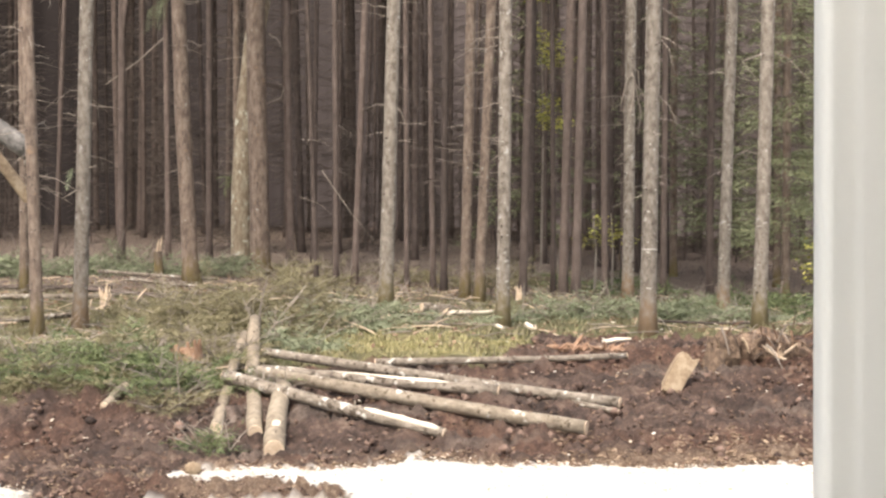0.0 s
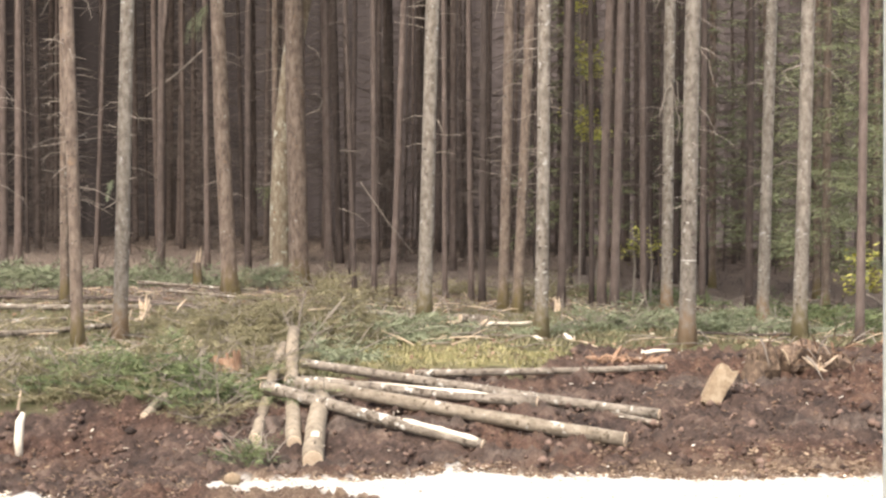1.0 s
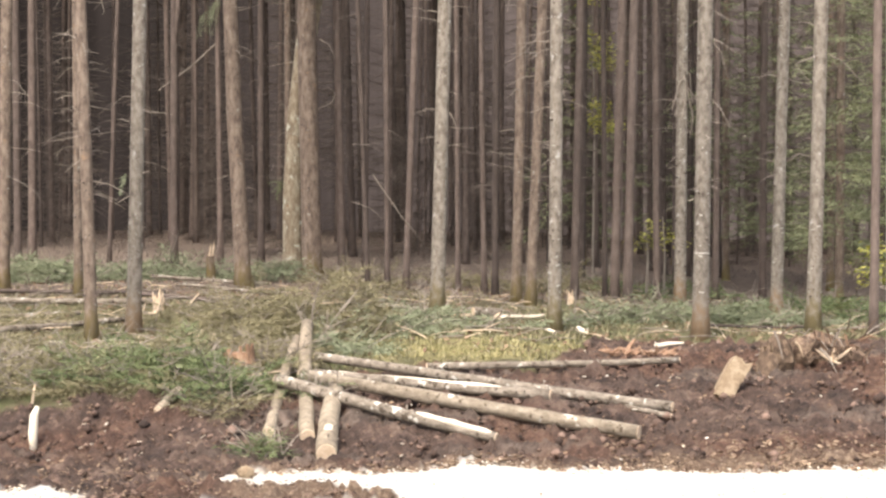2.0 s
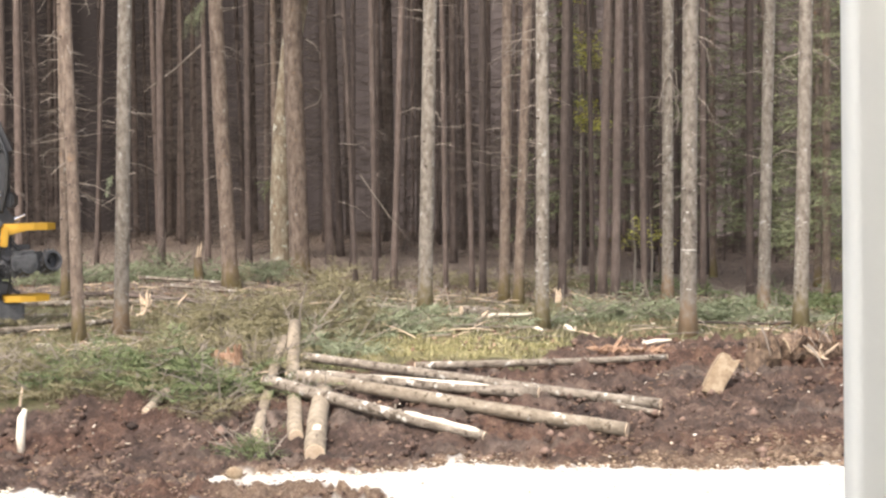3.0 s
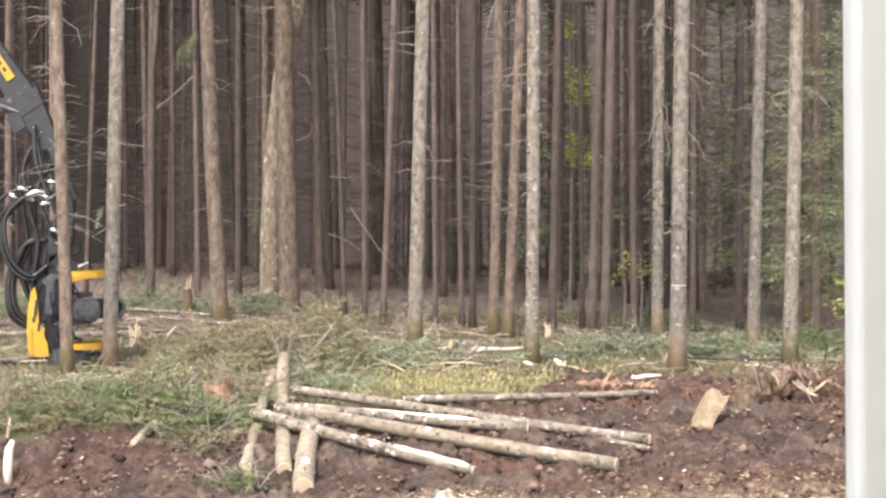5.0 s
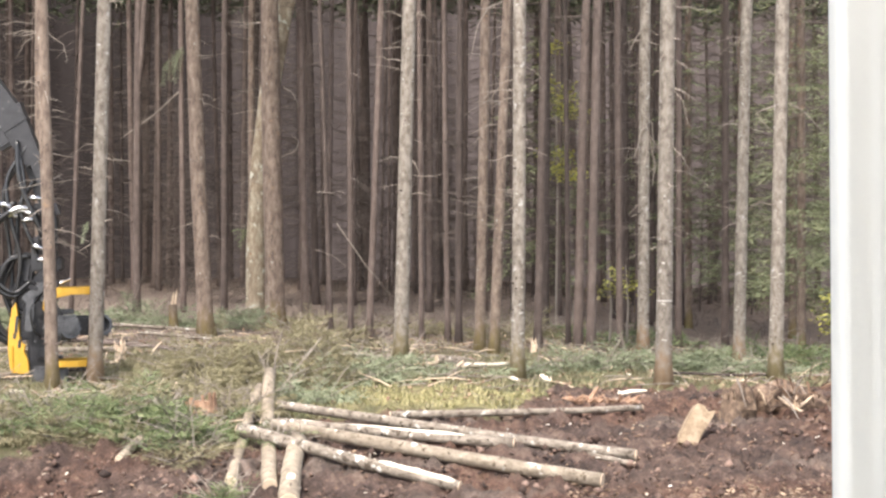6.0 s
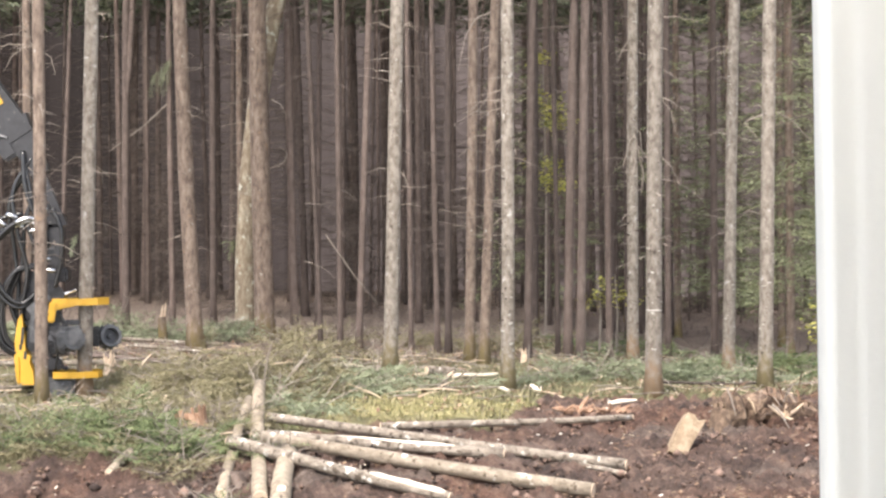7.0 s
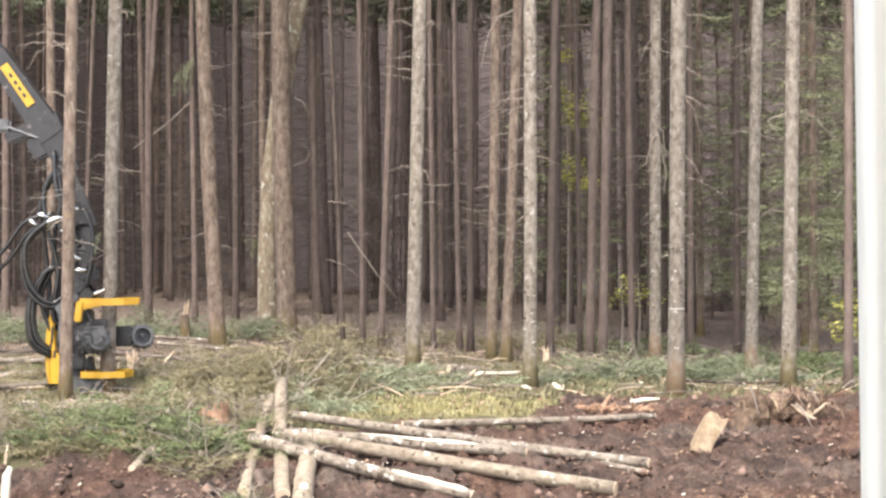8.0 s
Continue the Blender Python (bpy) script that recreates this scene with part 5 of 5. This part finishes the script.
        part("valve", s, GREY_STEEL if i % 3 == 0 else STEEL, ob)
    for i in range(12):
        s = Shape()
        x, z = rng.uniform(-0.3, 0.3), rng.uniform(0.1, 1.95)
        s.tube(((x, -0.26, z), (x + 0.01, -0.37, z)), (0.022, 0.018), 7, True)
        part("bolt", s, CHROME if i % 4 == 0 else GREY_STEEL, ob)
    s = Shape()
    s.box(pose(-0.22, -0.30, 1.62, 0, -38, 0), 0.46, 0.05, 0.16, 0.02)
    s.box(pose(-0.30, -0.29, 1.25, 0, 4, 0), 0.15, 0.06, 0.62, 0.02)
    part("side_plate", s, GREY_STEEL, ob, "worn grey side plate")
    s = Shape()
    s.tube([(0.12, -0.12, 1.72), (0.30, -0.14, 1.80)], [0.045, 0.045], 10, True)
    s.tube([(0.30, -0.14, 1.80), (0.42, -0.15, 1.85)], [0.025, 0.025], 10, True)
    part("cylinder", s, CHROME, ob, "bright hydraulic cylinder")
    for k, (pts, r) in enumerate((
            ([(-0.10, -0.22, 1.6), (-0.28, -0.32, 1.35), (-0.24, -0.30, 1.0), (-0.12, -0.24, 0.85)], 0.022),
            ([(0.10, -0.28, 1.5), (0.24, -0.36, 1.25), (0.36, -0.38, 1.08)], 0.02),
            ([(-0.05, -0.25, 1.25), (0.08, -0.36, 0.8), (0.05, -0.28, 0.45)], 0.02))):
        s = Shape()
        s.tube(smooth_line(pts), [r] * len(smooth_line(pts)), 7, True)
        part("hose", s, RUBBER, ob, smooth=True)
    return ob


def smooth_line(pts, steps=5):
    p = [Vector(q) for q in pts]
    p = [p[0] * 2 - p[1]] + p + [p[-1] * 2 - p[-2]]
    out = []
    for i in range(1, len(p) - 2):
        for j in range(steps):
            t = j / steps
            a, b, c, d = p[i - 1:i + 3]
            out.append(0.5 * (2 * b + (c - a) * t + (2 * a - 5 * b + 4 * c - d) * t * t + (3 * b - a - 3 * c + d) * t ** 3))
    return out + [p[-2]]


def beam(s, a, b, wa, wb, deep, bevel=0.03):
    """A tapered box beam from a to b."""
    a, b = Vector(a), Vector(b)
    d = (b - a).normalized()
    u = Vector((0, 1, 0))
    w = u.cross(d)
    vs = []
    for p, q in ((a, wa), (b, wb)):
        for i, j in ((-1, -1), (1, -1), (1, 1), (-1, 1)):
            vs.append(p + w * (i * q / 2) + u * (j * deep / 2))
    s.add(vs, ((0, 1, 2, 3), (7, 6, 5, 4), (0, 4, 5, 1), (1, 5, 6, 2), (2, 6, 7, 3), (3, 7, 4, 0)))


def build_crane():
    """The crane tip that carries the head; its own axes do not turn with the head."""
    ob = thing("tree_harvester_crane", "black crane arm with yellow panel carrying a harvester head", "crane", pose(-9.5, 29.5, 1.0))
    s = Shape()
    beam(s, (-4.6, 0, 9.6), (-1.5, 0, 6.05), 0.34, 0.34, 0.30)
    beam(s, (-1.5, 0, 6.05), (-0.50, 0, 4.55), 0.36, 0.52, 0.32)
    beam(s, (-0.66, 0, 4.85), (-0.16, 0, 3.9), 0.56, 0.30, 0.28)
    s.box(pose(-0.75, -0.02, 4.35, 0, -30, 0), 0.30, 0.30, 0.42, 0.05)
    s.box(pose(-1.05, -0.02, 4.62, 0, -20, 0), 0.55, 0.26, 0.26, 0.05)
    part("outer_arm", s, STEEL, ob, "black outer crane arm")
    s = Shape()
    s.box(pose(-1.08, -0.175, 5.46, 0, -34, 0), 0.16, 0.03, 0.86, 0.01)
    panel = part("panel", s, MACHINE_YELLOW, ob, "yellow panel with dark lettering bars")
    s = Shape()
    for k in (-0.22, -0.08, 0.05, 0.2):
        s.box(pose(-1.08, -0.193, 5.46, 0, -34, 0) @ pose(0, 0, k, 0, 0, 0), 0.05, 0.006, 0.08)
    part("lettering_bars", s, STEEL, panel, "dark unreadable marks")
    s = Shape()
    s.tube([(-2.6, -0.12, 4.85), (-1.5, -0.12, 4.80)], [0.10, 0.10], 12, True)
    s.box(pose(-1.45, -0.08, 4.75), 0.5, 0.22, 0.24, 0.05)
    part("arm_cylinder", s, GREY_STEEL, ob, "grey hydraulic cylinder")
    s = Shape()
    s.tube([(-1.25, -0.16, 4.72), (-0.72, -0.16, 4.52)], [0.03, 0.03], 10, True)
    part("piston_rod", s, GREY_STEEL, ob, "grey piston rod")
    s = Shape()
    beam(s, (-0.20, -0.12, 4.0), (0.24, -0.12, 2.98), 0.15, 0.12, 0.07)
    beam(s, (-0.32, 0.10, 3.95), (-0.02, 0.10, 3.05), 0.16, 0.14, 0.10)
    s.box(pose(0.02, 0, 3.08), 0.46, 0.30, 0.22, 0.04)
    part("link", s, STEEL, ob, "dark suspension link")
    s = Shape()
    s.box(pose(0.04, 0, 2.84), 0.36, 0.30, 0.30, 0.04)
    s.box(pose(0.16, -0.16, 2.5), 0.16, 0.10, 0.5, 0.02)
    s.box(pose(-0.14, -0.14, 2.4), 0.14, 0.12, 0.4, 0.02)
    s.tube([(0.03, 0, 2.75), (0.03, 0, 2.28)], [0.15, 0.17], 14, True)
    s.box(pose(0.04, 0, 2.12), 0.54, 0.38, 0.26, 0.04)
    s.box(pose(-0.34, 0.05, 2.05, 0, 10, 0), 0.26, 0.28, 0.55, 0.05)
    s.box(pose(-0.42, 0.02, 1.55, 0, -12, 0), 0.28, 0.26, 0.50, 0.05)
    part("rotator", s, STEEL, ob, "dark rotator and valve block")
    s = Shape()
    s.tube([(0.03, 0, 2.62), (0.03, 0, 2.56)], [0.19, 0.19], 16, True)
    part("rotator_ring", s, GREY_STEEL, ob, "grey rotator ring")
    outer = (
        [(-0.45, -0.2, 4.3), (-0.38, -0.3, 3.6), (-0.15, -0.3, 3.0), (0.0, -0.22, 2.6)],
        [(-0.02, -0.2, 2.95), (-0.42, -0.32, 3.05), (-0.95, -0.35, 2.6), (-0.92, -0.32, 1.9), (-0.55, -0.28, 1.55), (-0.22, -0.2, 1.75)],
        [(-0.02, -0.22, 2.98), (-0.40, -0.36, 3.10), (-0.90, -0.4, 2.68), (-0.86, -0.36, 1.98), (-0.52, -0.3, 1.62), (-0.2, -0.22, 1.82)],
    )
    inner = (
        [(-0.30, -0.1, 4.2), (-0.62, -0.2, 3.6), (-0.55, -0.25, 2.9), (-0.40, -0.2, 2.2), (-0.5, -0.15, 1.4), (-0.3, -0.1, 1.2)],
        [(-0.35, 0.1, 4.1), (-0.75, 0.1, 3.4), (-0.68, 0.1, 2.6), (-0.60, 0.05, 1.9), (-0.62, 0.0, 1.3), (-0.3, 0.0, 1.1)],
        [(-0.2, 0.0, 3.6), (-0.45, -0.05, 3.1), (-0.5, -0.1, 2.3), (-0.72, -0.1, 1.7), (-0.5, -0.1, 1.0)],
    )
    for i, pts in enumerate(outer + inner):
        s = Shape()
        line = smooth_line(pts, 7)
        s.tube(line, [0.042] * len(line), 8, True)
        part("hose", s, RUBBER, ob, smooth=True)
        # the white glint on these two arcs, added as a bright band
        if i in (1, 2):
            s = Shape()
            s.tube(line[4:10], [0.047] * 6, 8, True)
            part("hose_sleeve", s, CHROME, ob, "bright band standing in for the glint on the hose", smooth=True)
    # the thick bundle that hangs in a bow behind the head
    for i in range(7):
        a = 6.28 * i / 7
        dx, dy = 0.065 * math.cos(a), 0.065 * math.sin(a)
        s = Shape()
        line = smooth_line([(-0.30 + dx, -0.10 + dy, 2.25), (-0.62 + dx, -0.18 + dy, 2.16 + dx), (-0.86 + dx, -0.2 + dy, 1.62), (-0.84 + dx, -0.18 + dy, 1.0 + dx), (-0.55, -0.1 + dy, 0.72 + dx)], 7)
        s.tube(line, [0.036] * len(line), 7, True)
        part("bundled_hose", s, RUBBER, ob, smooth=True)
    for pts in ([(-1.9, -0.1, 2.0), (-1.35, -0.2, 2.55), (-0.95, -0.25, 3.05), (-0.45, -0.22, 3.2)], [(-1.9, 0.0, 1.85), (-1.3, -0.15, 2.35), (-0.85, -0.22, 2.9), (-0.4, -0.2, 3.05)],
                [(-0.42, -0.2, 4.1), (-0.30, -0.28, 3.5), (-0.36, -0.3, 3.0), (-0.1, -0.25, 2.3)], [(0.05, -0.2, 3.3), (0.22, -0.28, 2.9), (0.20, -0.28, 2.3), (0.1, -0.25, 1.9)]):
        s = Shape()
        line = smooth_line(pts, 7)
        s.tube(line, [0.036] * len(line), 7, True)
        part("hose", s, RUBBER, ob, smooth=True)
    # bright pieces set where the hoses show white highlights
    for x, z, a in ((-0.62, 3.16, 15), (-0.78, 3.02, 38), (-0.52, 2.98, 8), (-0.20, 3.02, 12), (-0.10, 3.28, 5), (-0.06, 2.42, 20), (-0.24, 2.90, -8), (0.02, 2.2, 0)):
        s = Shape()
        c = pose(x, -0.3, z, 0, a, 0)
        s.tube([c @ Vector((-0.11, 0, 0)), c @ Vector((-0.02, 0, 0)), c @ Vector((0.1, 0, 0))], [0.035, 0.045, 0.03], 10, True)
        part("fitting", s, CHROME, ob, "bright steel piece added as a highlight on the hoses", smooth=True)
    return ob


CRANE = build_crane()
HEAD = build_head(CRANE)


CARRIED = log("carried_log", (0, 0, 0), (-2.9, 0, 2.1), 0.17, 0.15, BARK_SILVER, "grey lichen-covered log swung away by the machine")
CARRIED_THIN = log("carried_log", (0, 0, 0), (-1.5, 0, 2.0), 0.11, 0.10, CHUNK, "thin tan-barked log swung away by the machine")


# ---- movement ----
def motions():
    # seconds, x, y, height over the floor, yaw, tip; the head also rolls back while it is tipped
    rows = (
        (0.0, -11.6, 29.6, 2.6, 20, 60), (0.5, -12.6, 29.6, 2.2, 20, 52), (1.2, -12.4, 29.6, 1.2, 22, 28), (1.9, -10.8, 29.6, 0.7, 25, 6),
        (2.8, -7.75, 29.6, 0.40, 28, 0), (3.0, -7.65, 29.6, 0.28, 28, 0), (3.2, -7.45, 29.6, 0.28, 28, 0), (3.5, -7.02, 29.6, 0.24, 28, 0), (4.0, -6.57, 29.6, 0.03, 28, 0),
        (4.5, -6.34, 29.6, 0.03, 28, 0), (4.7, -6.33, 29.6, 0.0, 27, 0), (5.8, -6.36, 29.5, -0.04, 18, 0), (6.5, -6.25, 29.45, -0.05, 14, 0),
        (7.0, -6.02, 29.4, 0.0, 10, 0), (7.5, -5.95, 29.4, 0.0, 5, 0), (8.0, -5.89, 29.38, -0.04, 0, 0),
    )
    walk(HEAD, [(t, pose(0.9 * min(1, tip / 60), 0, 0.6 * min(1, tip / 60), 0, tip, yaw) @ pose(0, 0, 0, 0, 0, 0.8 * tip)) for t, x, y, z, yaw, tip in rows])
    walk(CRANE, [(t, pose(x - 0.9 * min(1, tip / 60), y, 0.98 + z - 0.6 * min(1, tip / 60))) for t, x, y, z, yaw, tip in rows])
    # the two logs leave to the side and come to lie on the ground
    away = ((0.0, 0.0, 0.0, 0.0), (0.1, -0.62, -0.02, 0.0), (0.2, -1.5, -0.1, -2.0), (0.5, -3.2, -0.7, -12.0), (1.0, -4.4, -2.0, -28.0), (1.5, -4.6, -2.75, -36.0), (8.0, -4.6, -2.75, -36.0))
    walk(CARRIED, [(t, pose(-6.30 + dx, 29.5, 4.05 + dz, 0, a, 0)) for t, dx, dz, a in away])
    walk(CARRIED_THIN, [(t, pose(-6.42 + dx, 30.2, 3.10 + dz * 0.735, 0, a * 1.47, 0)) for t, dx, dz, a in away])
    walk(LEANING, [(t, pose(-5.98, 28.26, ground_height(-5.98, 28.26), 0, a, 0)) for t, a in
                   ((0.0, 0.0), (5.8, 0.0), (6.2, 0.05), (6.5, 0.5), (7.0, 1.35), (7.5, 2.1), (8.0, 2.8))])


motions()
